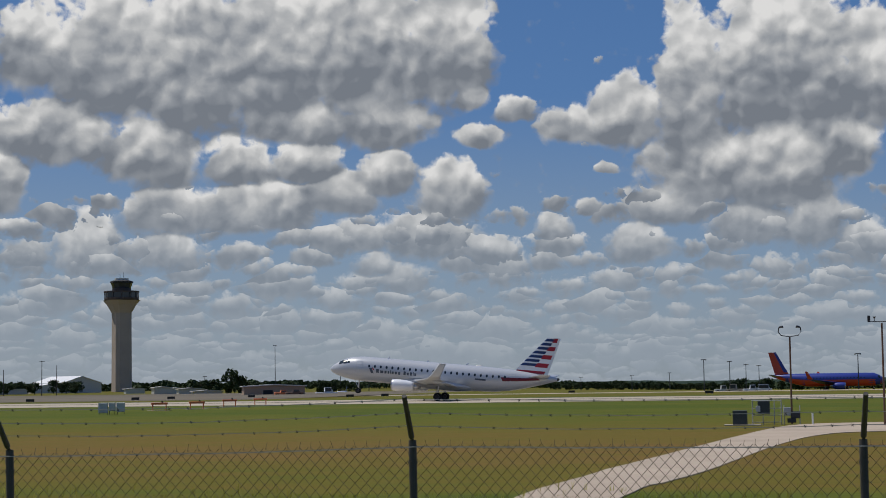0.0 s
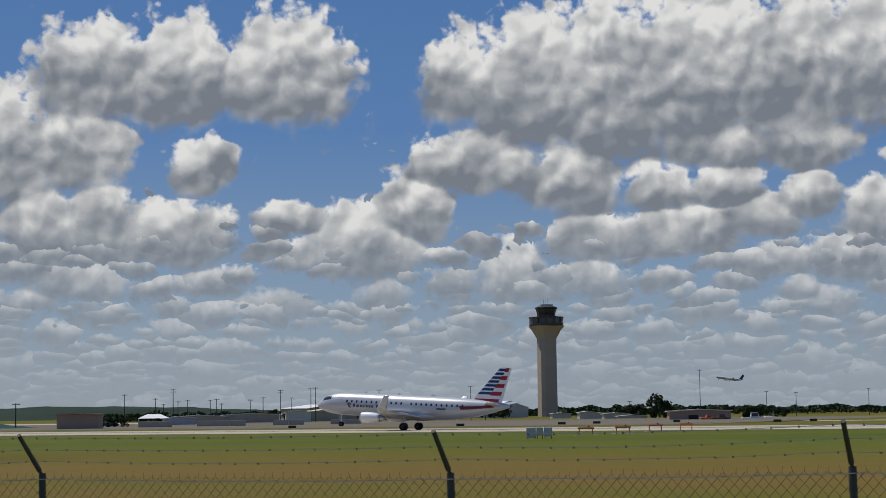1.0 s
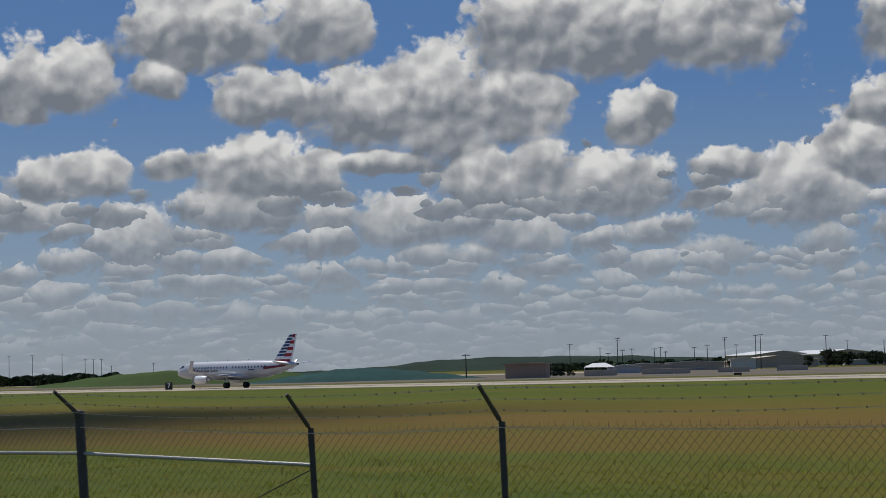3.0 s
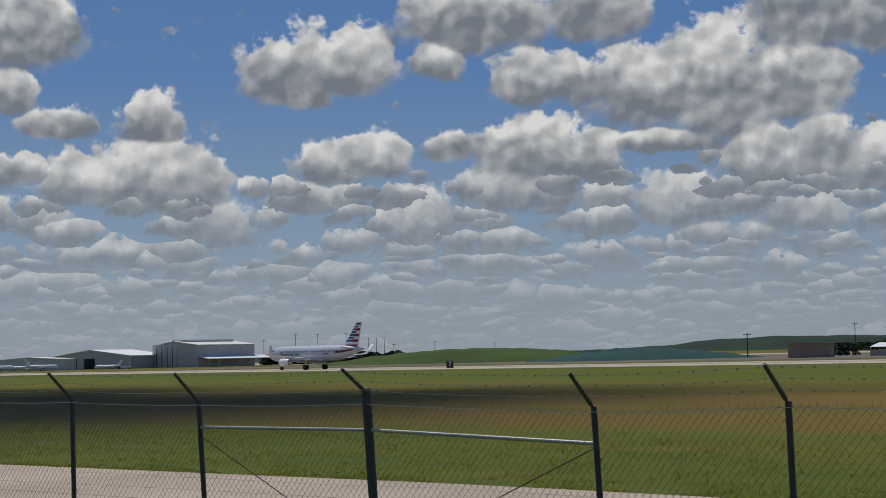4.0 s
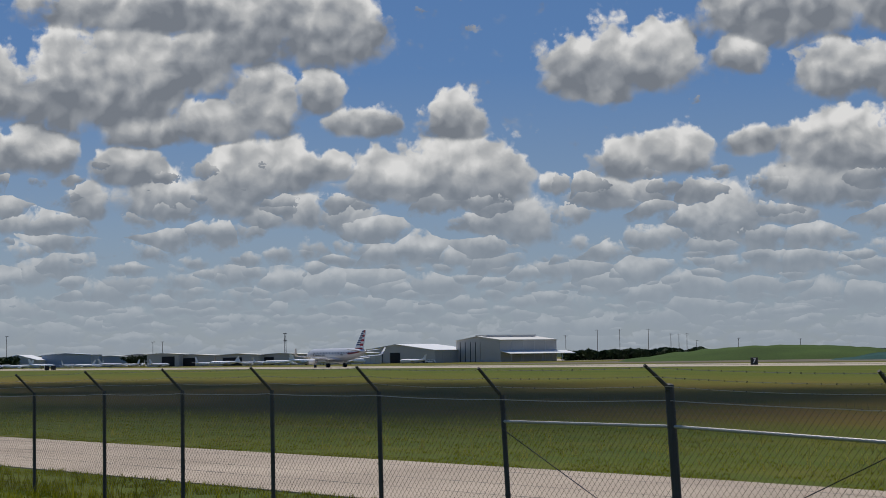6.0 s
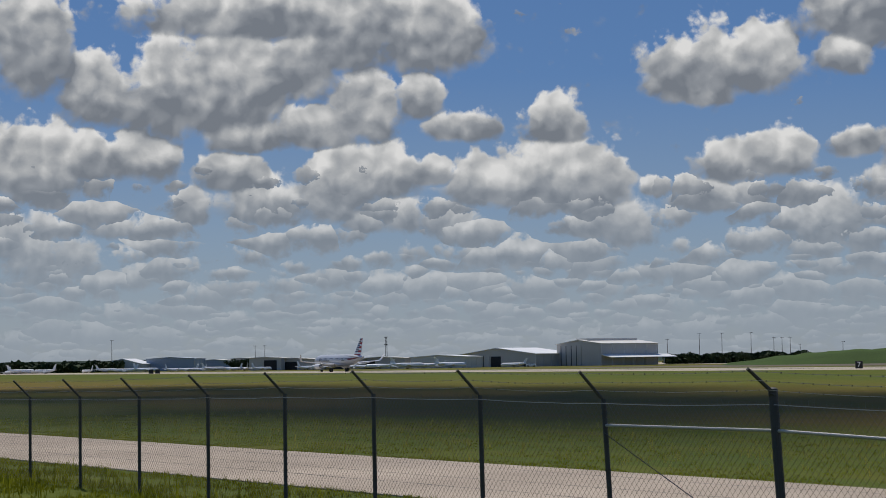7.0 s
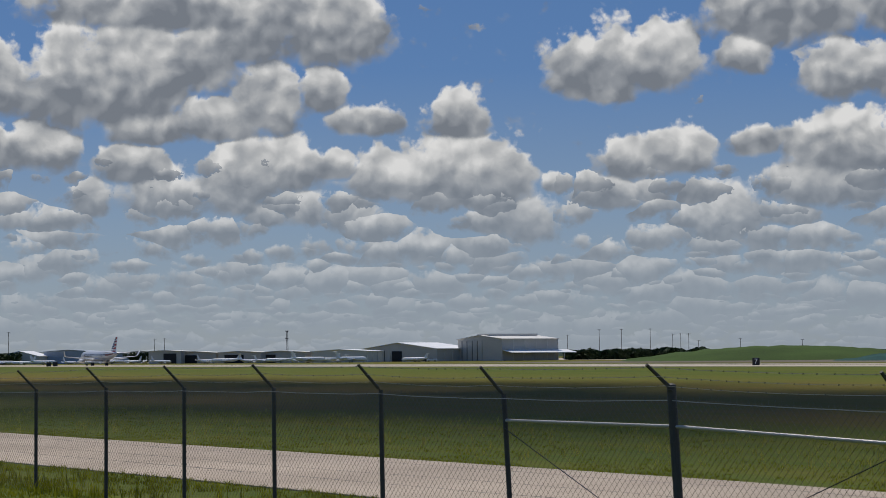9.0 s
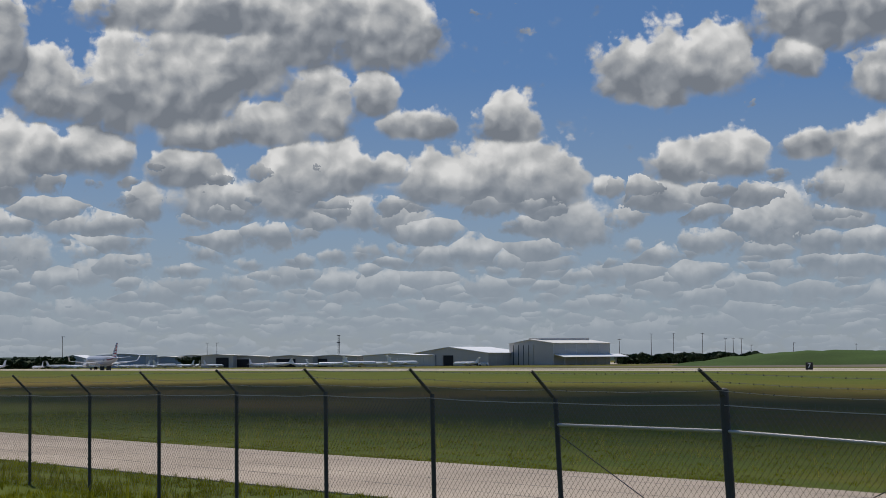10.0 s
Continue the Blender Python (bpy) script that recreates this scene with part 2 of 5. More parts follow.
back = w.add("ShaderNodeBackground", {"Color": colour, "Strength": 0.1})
w.tree.links.new(back.outputs[0], w.add("ShaderNodeOutputWorld").inputs[0])
world.cycles.sampling_method = "MANUAL"
world.cycles.sample_map_resolution = 512

# ---- materials ----


def material(name, base, rough=0.6, metal=0.0, vary=0.15, scale=1.0, bump=0.0, fine=6.0, spec=0.5):
    """A painted or raw surface with two scales of variation and a fine relief."""
    m = bpy.data.materials.new(name)
    m.use_nodes = True
    k = Nodes(m.node_tree)
    k.tree.nodes.clear()
    at = k.add("ShaderNodeTexCoord").outputs["Object"]
    big = k.noise(at, 0.35 * scale, 3.0)
    small = k.noise(at, fine * scale, 5.0, 0.65)
    both = k.math("ADD", k.math("MULTIPLY", big, 0.6), k.math("MULTIPLY", small, 0.4))
    dark = tuple(c * (1 - vary) for c in base)
    light = tuple(min(1.0, c * (1 + vary)) for c in base)
    col = k.ramp(both, (0.3, dark), (0.7, light))
    b = k.add("ShaderNodeBsdfPrincipled", {"Base Color": col, "Roughness": rough, "Metallic": metal, "Specular IOR Level": spec})
    if bump:
        n = k.add("ShaderNodeBump", {"Strength": bump, "Distance": 0.02, "Height": small})
        k.tree.links.new(n.outputs[0], b.inputs["Normal"])
    k.tree.links.new(b.outputs[0], k.add("ShaderNodeOutputMaterial").inputs[0])
    return m


def glass_material(name, tint=(0.03, 0.04, 0.05)):
    return material(name, tint, 0.08, 0.0, 0.1)


def grass_material():
    """Mown airfield grass: green with dry brown-olive stretches along the runway."""
    m = bpy.data.materials.new("airfield_grass")
    m.use_nodes = True
    k = Nodes(m.node_tree)
    k.tree.nodes.clear()
    at = k.add("ShaderNodeTexCoord").outputs["Object"]
    wide = k.noise(k.vmath("MULTIPLY", at, (0.012, 0.05, 0.0)), 1.0, 4.0, 0.55)
    mid = k.noise(k.vmath("MULTIPLY", at, (0.12, 0.45, 0.0)), 1.0, 5.0, 0.6)
    tuft = k.noise(at, 3.0, 5.0, 0.7)
    # mowing and drainage leave a dry belt midway between the road and the runway
    sep = k.add("ShaderNodeSeparateXYZ", {0: at})
    away = k.math("ADD", sep.outputs[1], k.math("MULTIPLY", k.math("SUBTRACT", wide, 0.5), 70.0))
    belt = k.math("MULTIPLY", k.smooth(away, 26.0, 64.0), k.smooth(away, 150.0, 70.0))
    belt = k.math("MAXIMUM", belt, k.math("MULTIPLY", k.smooth(sep.outputs[1], 268.0, 300.0), 0.45))
    f = k.math("ADD", k.math("MULTIPLY", k.math("ADD", k.math("MULTIPLY", wide, 0.5), k.math("MULTIPLY", mid, 0.5)), 0.72), k.math("MULTIPLY", belt, 0.22))
    col = k.ramp(f, (0.28, (0.06, 0.089, 0.009)), (0.38, (0.095, 0.109, 0.011)), (0.5, (0.13, 0.105, 0.014)), (0.62, (0.165, 0.1, 0.026)))
    fleck = k.noise(k.vmath("MULTIPLY", at, (0.7, 2.2, 1.0)), 1.0, 8.0, 0.8)
    col = k.mix(k.math("MULTIPLY", k.smooth(fleck, 0.45, 0.7), 0.5), col, (0.042, 0.06, 0.008))
    col = k.mix(k.math("MULTIPLY", k.smooth(tuft, 0.5, 0.75), 0.4), col, (0.16, 0.15, 0.035))
    b = k.add("ShaderNodeBsdfPrincipled", {"Base Color": col, "Roughness": 0.95, "Specular IOR Level": 0.1})
    n = k.add("ShaderNodeBump", {"Strength": 0.6, "Distance": 0.05, "Height": tuft})
    k.tree.links.new(n.outputs[0], b.inputs["Normal"])
    k.tree.links.new(b.outputs[0], k.add("ShaderNodeOutputMaterial").inputs[0])
    return m


GRASS = grass_material()
CONCRETE = material("pale_concrete", (0.42, 0.36, 0.28), 0.95, 0.0, 0.16, 0.6, 0.3, 6.0, 0.08)
ROAD = material("worn_road_concrete", (0.42, 0.345, 0.27), 0.95, 0.0, 0.2, 0.6, 0.3, 6.0, 0.08)
ASPHALT = material("asphalt", (0.07, 0.07, 0.07), 0.9, 0.0, 0.2, 0.5, 0.3)
GALVANISED = material("weathered_galvanised_steel", (0.07, 0.064, 0.055), 0.7, 0.1, 0.25, 3.0, 0.1)
DARK_STEEL = material("dark_steel", (0.06, 0.06, 0.065), 0.5, 0.6, 0.2, 2.0)
WIRE_DARK = material("rusted_barb_wire", (0.09, 0.08, 0.07), 0.6, 0.3, 0.2, 4.0)
RAIL = material("bright_galvanised_pipe", (0.42, 0.4, 0.36), 0.45, 0.3, 0.2, 4.0)
WIRE = material("zinc_wire", (0.38, 0.35, 0.28), 0.55, 0.25, 0.2, 4.0)
MESH_WIRE = material("dull_grey_mesh_wire", (0.14, 0.115, 0.075), 0.65, 0.1, 0.25, 4.0)
WHITE_PAINT = material("white_aircraft_paint", (0.78, 0.79, 0.8), 0.28, 0.0, 0.04, 0.6)
SILVER_PAINT = material("silver_grey_aircraft_paint", (0.52, 0.535, 0.56), 0.3, 0.15, 0.05, 0.6)
RED = material("red_aircraft_paint", (0.36, 0.008, 0.028), 0.35, 0.0, 0.06, 0.6)
BLUE = material("navy_aircraft_paint", (0.012, 0.035, 0.13), 0.35, 0.0, 0.06, 0.6)
MAROON = material("maroon_aircraft_paint", (0.16, 0.006, 0.016), 0.35, 0.0, 0.06, 0.6)
DIRT = material("grey_brown_gravel", (0.15, 0.13, 0.1), 0.95, 0.0, 0.3, 0.05, 0.3, 20.0, 0.08)
TITLE_GREY = material("slate_lettering_paint", (0.06, 0.08, 0.11), 0.35, 0.0, 0.05)
BARE_METAL = material("bare_aluminium", (0.5, 0.5, 0.52), 0.3, 0.9, 0.1, 2.0)
TYRE = material("tyre_rubber", (0.015, 0.015, 0.016), 0.85, 0.0, 0.2, 4.0)
GLASS = glass_material("dark_window_glass")
DARK_BROWN = material("dark_brown_tower_cladding", (0.07, 0.048, 0.04), 0.6, 0.1, 0.15, 0.5)
TOWER_CONCRETE = material("tan_tower_concrete", (0.40, 0.325, 0.26), 0.85, 0.0, 0.1, 0.3, 0.2)
SHEET_GREY = material("grey_sheet_metal", (0.52, 0.49, 0.44), 0.55, 0.1, 0.08, 0.3)
SHEET_LIGHT = material("light_grey_sheet_metal", (0.62, 0.6, 0.55), 0.5, 0.2, 0.07, 0.3)
SHEET_DARK = material("dark_doorway_interior", (0.02, 0.02, 0.022), 0.8, 0.0, 0.2)
ROOF_WHITE = material("white_metal_roof", (0.84, 0.83, 0.8), 0.4, 0.1, 0.06, 0.3)
BROWN_WALL = material("brown_block_wall", (0.38, 0.27, 0.19), 0.9, 0.0, 0.12, 0.5, 0.2)
TAN_WALL = material("tan_wall_panels", (0.42, 0.36, 0.28), 0.85, 0.0, 0.1, 0.4)
TAN_ROOF = material("pale_tan_metal_roof", (0.62, 0.54, 0.42), 0.6, 0.1, 0.06, 0.3)
BLUE_WALL = material("blue_grey_sheet_metal", (0.36, 0.41, 0.48), 0.55, 0.1, 0.08, 0.3)
MOUND_GREEN = material("mound_grass", (0.048, 0.08, 0.018), 0.95, 0.0, 0.45, 0.08, 0.4, 20.0, 0.1)
TARP = material("grey_green_cover_sheet", (0.03, 0.068, 0.062), 0.95, 0.0, 0.45, 0.1, 0.3, 12.0, 0.05)
HILL = material("far_wooded_hill", (0.022, 0.038, 0.024), 0.95, 0.0, 0.3, 0.02, 0.0, 12.0, 0.1)
LEAF = material("dark_green_foliage", (0.026, 0.045, 0.014), 0.8, 0.0, 0.35, 0.6, 0.0, 6.0, 0.2)
BARK = material("dark_bark", (0.06, 0.05, 0.04), 0.9, 0.0, 0.2, 2.0)
WOOD_POLE = material("creosoted_pole_wood", (0.055, 0.045, 0.04), 0.9, 0.0, 0.2, 2.0)
RUSTY = material("rust_brown_pole_paint", (0.16, 0.09, 0.06), 0.7, 0.3, 0.2, 3.0)
ORANGE = material("faded_orange_paint", (0.62, 0.17, 0.06), 0.6, 0.0, 0.12, 2.0)
EQUIP_GREY = material("grey_equipment_paint", (0.48, 0.48, 0.46), 0.6, 0.1, 0.1, 2.0)
EQUIP_DARK = material("dark_green_cabinet_paint", (0.035, 0.045, 0.045), 0.6, 0.0, 0.15, 2.0)
SIGN_BLACK = material("black_sign_paint", (0.012, 0.012, 0.012), 0.5, 0.0, 0.1)
SIGN_WHITE = material("white_sign_paint", (0.8, 0.8, 0.78), 0.5, 0.0, 0.05)
YELLOW = material("yellow_vehicle_paint", (0.6, 0.42, 0.05), 0.4, 0.0, 0.1)
JET_BLUE = material("royal_blue_aircraft_paint", (0.03, 0.05, 0.27), 0.35, 0.0, 0.06, 0.5)
JET_RED = material("orange_red_aircraft_paint", (0.66, 0.07, 0.03), 0.35, 0.0, 0.06, 0.5)


def blade_material(name, base):
    """Thin leaves that let the light through."""
    m = bpy.data.materials.new(name)
    m.use_nodes = True
    k = Nodes(m.node_tree)
    k.tree.nodes.clear()
    spot = k.add("ShaderNodeTexCoord").outputs["Object"]
    col = k.ramp(k.noise(spot, 0.6, 4.0, 0.6), (0.35, tuple(c * 0.75 for c in base)), (0.65, tuple(c * 1.25 for c in base)))
    a = k.add("ShaderNodeBsdfDiffuse", {"Color": col})
    b = k.add("ShaderNodeBsdfTranslucent", {"Color": col})
    mixed = k.add("ShaderNodeMixShader", {0: 0.55, 1: a.outputs[0], 2: b.outputs[0]})
    k.tree.links.new(mixed.outputs[0], k.add("ShaderNodeOutputMaterial").inputs[0])
    return m


BLADE = blade_material("grass_blades", (0.165, 0.175, 0.012))
BLADE_DRY = blade_material("dry_seed_heads", (0.3, 0.27, 0.07))


# ---- mesh tools ----


def at(az, r, z=0.0):
    """A place by its bearing (degrees to the left of ahead) and distance from the camera's stand."""
    a = radians(az)
    return Vector((-r * math.sin(a), r * math.cos(a), z))


def mesh_of(bm, name):
    me = bpy.data.meshes.new(name)
    bm.normal_update()
    bm.to_mesh(me)
    bm.free()
    return me


def part(name, bm, mat, parent=None, label="", smooth=False):
    """Links a bmesh as one mesh object, under a thing or a part."""
    ob = new(name, mesh_of(bm, name))
    ob.data.materials.append(mat)
    if smooth:
        for p in ob.data.polygons:
            p.use_smooth = True
    if parent is not None:
        ob.parent = parent
    if label:
        tagged(ob, label)
    return ob


def thing(name, label, category, m=None, group="", kind=""):
    ob = new(name)
    if m is not None:
        ob.matrix_basis = m
    return tagged(ob, label, category, group, kind)


def box(bm, x0, y0, z0, x1, y1, z1, bevel=0.0):
    made = bmesh.ops.create_cube(bm, size=1.0, matrix=Matrix.Translation(((x0 + x1) / 2, (y0 + y1) / 2, (z0 + z1) / 2)) @ Matrix.Diagonal((x1 - x0, y1 - y0, z1 - z0, 1)))
    if bevel:
        edges = list({e for v in made["verts"] for e in v.link_edges})
        bmesh.ops.bevel(bm, geom=edges, offset=bevel, segments=1, affect="EDGES")
    return bm


def tube(bm, points, radii, sides=8, caps=True):
    """A round tube along points, with a radius at each."""
    if not isinstance(radii, (list, tuple)):
        radii = [radii] * len(points)
    pts = [Vector(p) for p in points]
    rings = []
    for i, (p, r) in enumerate(zip(pts, radii)):
        d = (pts[min(i + 1, len(pts) - 1)] - pts[max(i - 1, 0)]).normalized()
        side = d.orthogonal() if abs(d.z) > 0.9 else d.cross(Vector((0, 0, 1)))
        side.normalize()
        up = side.cross(d)
        rings.append([bm.verts.new(p + r * (math.cos(2 * math.pi * j / sides) * side + math.sin(2 * math.pi * j / sides) * up)) for j in range(sides)])
    for a, b in zip(rings, rings[1:]):
        for j in range(sides):
            bm.faces.new((a[j], a[(j + 1) % sides], b[(j + 1) % sides], b[j]))
    if caps:
        bm.faces.new(rings[0][::-1])
        bm.faces.new(rings[-1])
    return bm


def loft(bm, rings, closed=True, caps=True):
    """Skins rings of equal length."""
    rows = [[bm.verts.new(p) for p in ring] for ring in rings]
    n = len(rows[0])
    for a, b in zip(rows, rows[1:]):
        for j in range(n if closed else n - 1):
            bm.faces.new((a[j], a[(j + 1) % n], b[(j + 1) % n], b[j]))
    if caps and closed:
        bm.faces.new(rows[0][::-1])
        bm.faces.new(rows[-1])
    bmesh.ops.recalc_face_normals(bm, faces=bm.faces)
    return bm


def prism(bm, outline, low, high):
    """An upright prism over an outline of (x, y)."""
    return loft(bm, [[(x, y, low) for x, y in outline], [(x, y, high) for x, y in outline]])


# the runway lies on a very low rise; distances run out across the field
RUN_DIR = Vector((-0.9816, 0.1908, 0))
RUN_OUT = Vector((0.1908, 0.9816, 0))
FIELD = Matrix.Rotation(math.atan2(RUN_DIR.y, RUN_DIR.x) + math.pi, 4, "Z")   # x along the runway to the right, y across it


def rise(y):
    """Height of the field at y metres across it."""
    up = min(1.0, max(0.0, (y - 60) / 150))
    down = min(1.0, max(0.0, (450 - y) / 150))
    return 0.31 * min(up * up * (3 - 2 * up), down * down * (3 - 2 * down))


def fall(x, y):
    """The land drops away beyond the runway in the east."""
    side = min(1.0, max(0.0, (x + 260) / 200))
    return -side * (1.35 * min(1.0, max(0.0, (y - 430) / 130)) + 3.65 * min(1.0, max(0.0, (y - 560) / 640)))


def land(p):
    """Height of the ground under a place."""
    x, y = -p.dot(RUN_DIR), p.dot(RUN_OUT)
    return rise(y) + fall(x, y)


def facing(az, r, turn=0.0, z=0.0):
    """A pose on the ground whose y axis points away from the camera's stand, turned to its left by turn degrees."""
    z += land(at(az, r))
    return Matrix.Translation(at(az, r, z)) @ Matrix.Rotation(radians(az + turn), 4, "Z")

# ---- ground ----
def road_bend(x):
    """The perimeter road closes in on the fence towards the west."""
    return 0.08 * min(0.0, x + 28.0)


def field_strip(name, mat, y0, y1, x0, x1, z, label, step=20.0, bend=None):
    bm = bmesh.new()
    n = max(1, int((x1 - x0) / step))
    rows = [[bm.verts.new((x0 + (x1 - x0) * i / n, y + (bend(x0 + (x1 - x0) * i / n) if bend else 0.0), z + h)) for i in range(n + 1)] for y, h in ((y0, -0.3), (y0 + 0.02, 0), (y1 - 0.02, 0), (y1, -0.3))]
    for a, b in zip(rows, rows[1:]):
        for i in range(n):
            bm.faces.new((a[i], a[i + 1], b[i + 1], b[i]))
    ob = part(name, bm, mat)
    ob.matrix_basis = FIELD
    return tagged(ob, label, name, kind="structure")


bm = bmesh.new()
size, cells = 4600.0, 46
across = [-size + 200 * j for j in range(23)] + [0, 30, 60, 90, 120, 150, 180, 210, 240, 270, 300, 330, 360, 390, 420, 450] + [500, 560, 630] + [700 + 200 * j for j in range(21)]
grid = [[bm.verts.new((-size + 2 * size * i / cells, y, rise(y) + fall(-size + 2 * size * i / cells, y))) for i in range(cells + 1)] for y in across]
for a, b in zip(grid, grid[1:]):
    for i in range(cells):
        bm.faces.new((a[i], a[i + 1], b[i + 1], b[i]))
ground = part("ground", bm, GRASS, smooth=True)
ground.matrix_basis = FIELD
tagged(ground, "mown airfield grass, green with dry olive-brown stretches", "grass", kind="structure")

runway = field_strip("runway", CONCRETE, 214.0, 266.0, -1500, 1500, 0.34, "long pale concrete runway across the airfield")
taxiway = field_strip("taxiway", CONCRETE, 372.0, 392.0, -160, 1500, 0.2, "pale concrete taxiway beyond the runway")
east_apron = field_strip("apron", CONCRETE, 440.0, 540.0, 60, 420, -0.9, "pale concrete apron beside the parked airliner")
apron = field_strip("apron", CONCRETE, 520.0, 760.0, -1400, -420, 0.03, "pale concrete hangar apron")
for y0 in (239.6, 245.2):
    field_strip("tyre_mark", ASPHALT, y0, y0 + 1.5, -700, 700, 0.35, "dark rubber streak along the runway")
field_strip("runway_shoulder", ASPHALT, 266.5, 271.0, -1500, 1500, 0.33, "dark asphalt shoulder of the runway")
yard = field_strip("gravel_yard", DIRT, 300.0, 560.0, -470, -90, 0.33, "grey-brown gravel yard beyond the runway")
road = field_strip("perimeter_road", ROAD, 18.1, 26.2, -130, 300, 0.03, "pale worn concrete perimeter road inside the fence", 4.0, road_bend)


def runway_pose(s, nose):
    p = RUN_OUT * 243.0 + RUN_DIR * s
    turn = math.atan2(RUN_DIR.y, RUN_DIR.x)
    return Matrix.Translation((p.x, p.y, 0.34)) @ Matrix.Rotation(turn, 4, "Z") @ Matrix.Rotation(radians(-nose), 4, "Y")


# wandering cracks along the road slabs
for y, x0, x1, seed in ((20.4, -125, 20, 1), (22.3, -125, 10, 2), (24.9, -125, 0, 3)):
    bm = bmesh.new()
    n, last = 160, None
    for k in range(n + 1):
        x = x0 + (x1 - x0) * k / n
        c = y + road_bend(x) + 0.28 * noise.fractal(Vector((x * 0.14, seed, 0)), 1.0, 2.0, 4)
        w = 0.018 + 0.03 * max(0.0, noise.noise(Vector((x * 0.3, seed, 5))))
        pair = [bm.verts.new((x, c - w, 0.035)), bm.verts.new((x, c + w, 0.035))]
        if last:
            bm.faces.new((last[0], pair[0], pair[1], last[1]))
        last = pair
    part("crack", bm, ASPHALT, road, "dark crack along the road")

# ---- perimeter fence: chain link on steel pipe, barbed wire on arms that lean out ----
FENCE_AZ, FENCE_D = -7.0, 16.2
FENCE_N = Vector((-math.sin(radians(FENCE_AZ)), math.cos(radians(FENCE_AZ)), 0))
FENCE_L = Vector((-math.cos(radians(FENCE_AZ)), -math.sin(radians(FENCE_AZ)), 0))
# place along the fence of each post's top, and how far the post leans along the fence
POSTS = ((-9.6, 0.0), (-5.6, 0.0), (-1.69, 0.0), (2.29, 0.02), (6.06, 0.04), (10.58, 0.05), (13.18, 0.11), (16.91, 0.15), (20.31, 0.15), (23.36, 0.04),
         (26.52, 0.02), (29.63, 0.0), (32.78, 0.0), (36.04, 0.0), (39.26, 0.0), (42.35, 0.0), (45.5, 0.0), (48.7, 0.0), (51.9, 0.0), (55.1, 0.0))
# how far each post stands above or below the level line
LEVEL = (0.06, 0.06, 0.06, 0.09, 0.037, 0.034, -0.03, 0.055, 0.034, 0.07, 0.075, 0.056, 0.024, -0.03, -0.056, -0.086, -0.1, -0.1, -0.1, -0.1)
PULL = 7
MESH_TOP, LINK = 2.11, 0.052


def fence_at(u, z, out=0.0):
    z += float(np.interp(u, [p[0] for p in POSTS], LEVEL))
    return FENCE_N * (FENCE_D + out) + FENCE_L * u + Vector((0, 0, z))


def strand(bm, a, b, r=0.002):
    """A thin three-sided wire from a to b."""
    d = (b - a).normalized()
    s = d.orthogonal().normalized()
    t = d.cross(s)
    ends = []
    for p in (a, b):
        ends.append([bm.verts.new(p + r * (math.cos(k * 2.0944) * s + math.sin(k * 2.0944) * t)) for k in range(3)])
    for k in range(3):
        bm.faces.new((ends[0][k], ends[0][(k + 1) % 3], ends[1][(k + 1) % 3], ends[1][k]))


def chain_link(u0, u1):
    """Crossing diagonal wires of one bay, with the twisted ends standing over the top wire."""
    bm = bmesh.new()
    low, high = 0.05, MESH_TOP
    tall = (high - low) * 0.9
    n = int((u1 - u0 + tall) / (2 * LINK)) + 1
    for slope in (1, -1):
        for i in range(n):
            start = u0 - tall + 2 * LINK * i if slope > 0 else u0 + 2 * LINK * i
            s0, s1 = start, start + slope * tall
            lo, hi = min(s0, s1), max(s0, s1)
            a, b = max(lo, u0), min(hi, u1)
            if b - a < 0.03:
                continue
            za = low + (high - low) * (a - s0) / (s1 - s0)
            zb = low + (high - low) * (b - s0) / (s1 - s0)
            strand(bm, fence_at(a, za, 0.004 * slope), fence_at(b, zb, 0.004 * slope), 0.0026)
    x = u0
    while x < u1:
        strand(bm, fence_at(x, high - 0.02), fence_at(x + random.uniform(-0.02, 0.02), high + random.uniform(0.03, 0.055), random.uniform(-0.01, 0.01)), 0.0022)
        x += 2 * LINK
    return bm


fence = thing("perimeter_fence", "weathered chain-link perimeter fence with barbed wire on leaning arms", "fence")
for i, (u, lean) in enumerate(POSTS):
    r, top = (0.06, 2.26) if i == PULL else (0.036, 2.15)
    post = part("post", tube(bmesh.new(), [fence_at(u - lean, -0.4), fence_at(u - lean, 0), fence_at(u, top)], r, 12), GALVANISED, fence, smooth=False)
    if i == PULL:
        part("cap", tube(bmesh.new(), [fence_at(u, top), fence_at(u, top + 0.03), fence_at(u, top + 0.05)], [0.066, 0.06, 0.02], 12), GALVANISED, post)
    for z in (0.35, 0.75, 1.15, 1.55, 1.95):
        part("tie_band", tube(bmesh.new(), [fence_at(u - lean * (1 - z / top), z - 0.012), fence_at(u - lean * (1 - z / top), z + 0.012)], r + 0.006, 10), GALVANISED, post)
    bend = fence_at(u, top - 0.02)
    tip = fence_at(u + 0.01, 2.55, -0.42)
    foot = fence_at(u, top - 0.14) if i != PULL else fence_at(u - 0.03, top - 0.06, -0.05)
    part("arm", tube(bmesh.new(), [foot, bend, bend.lerp(tip, 0.12), tip], [0.038, 0.036, 0.027, 0.022], 10), GALVANISED, fence)

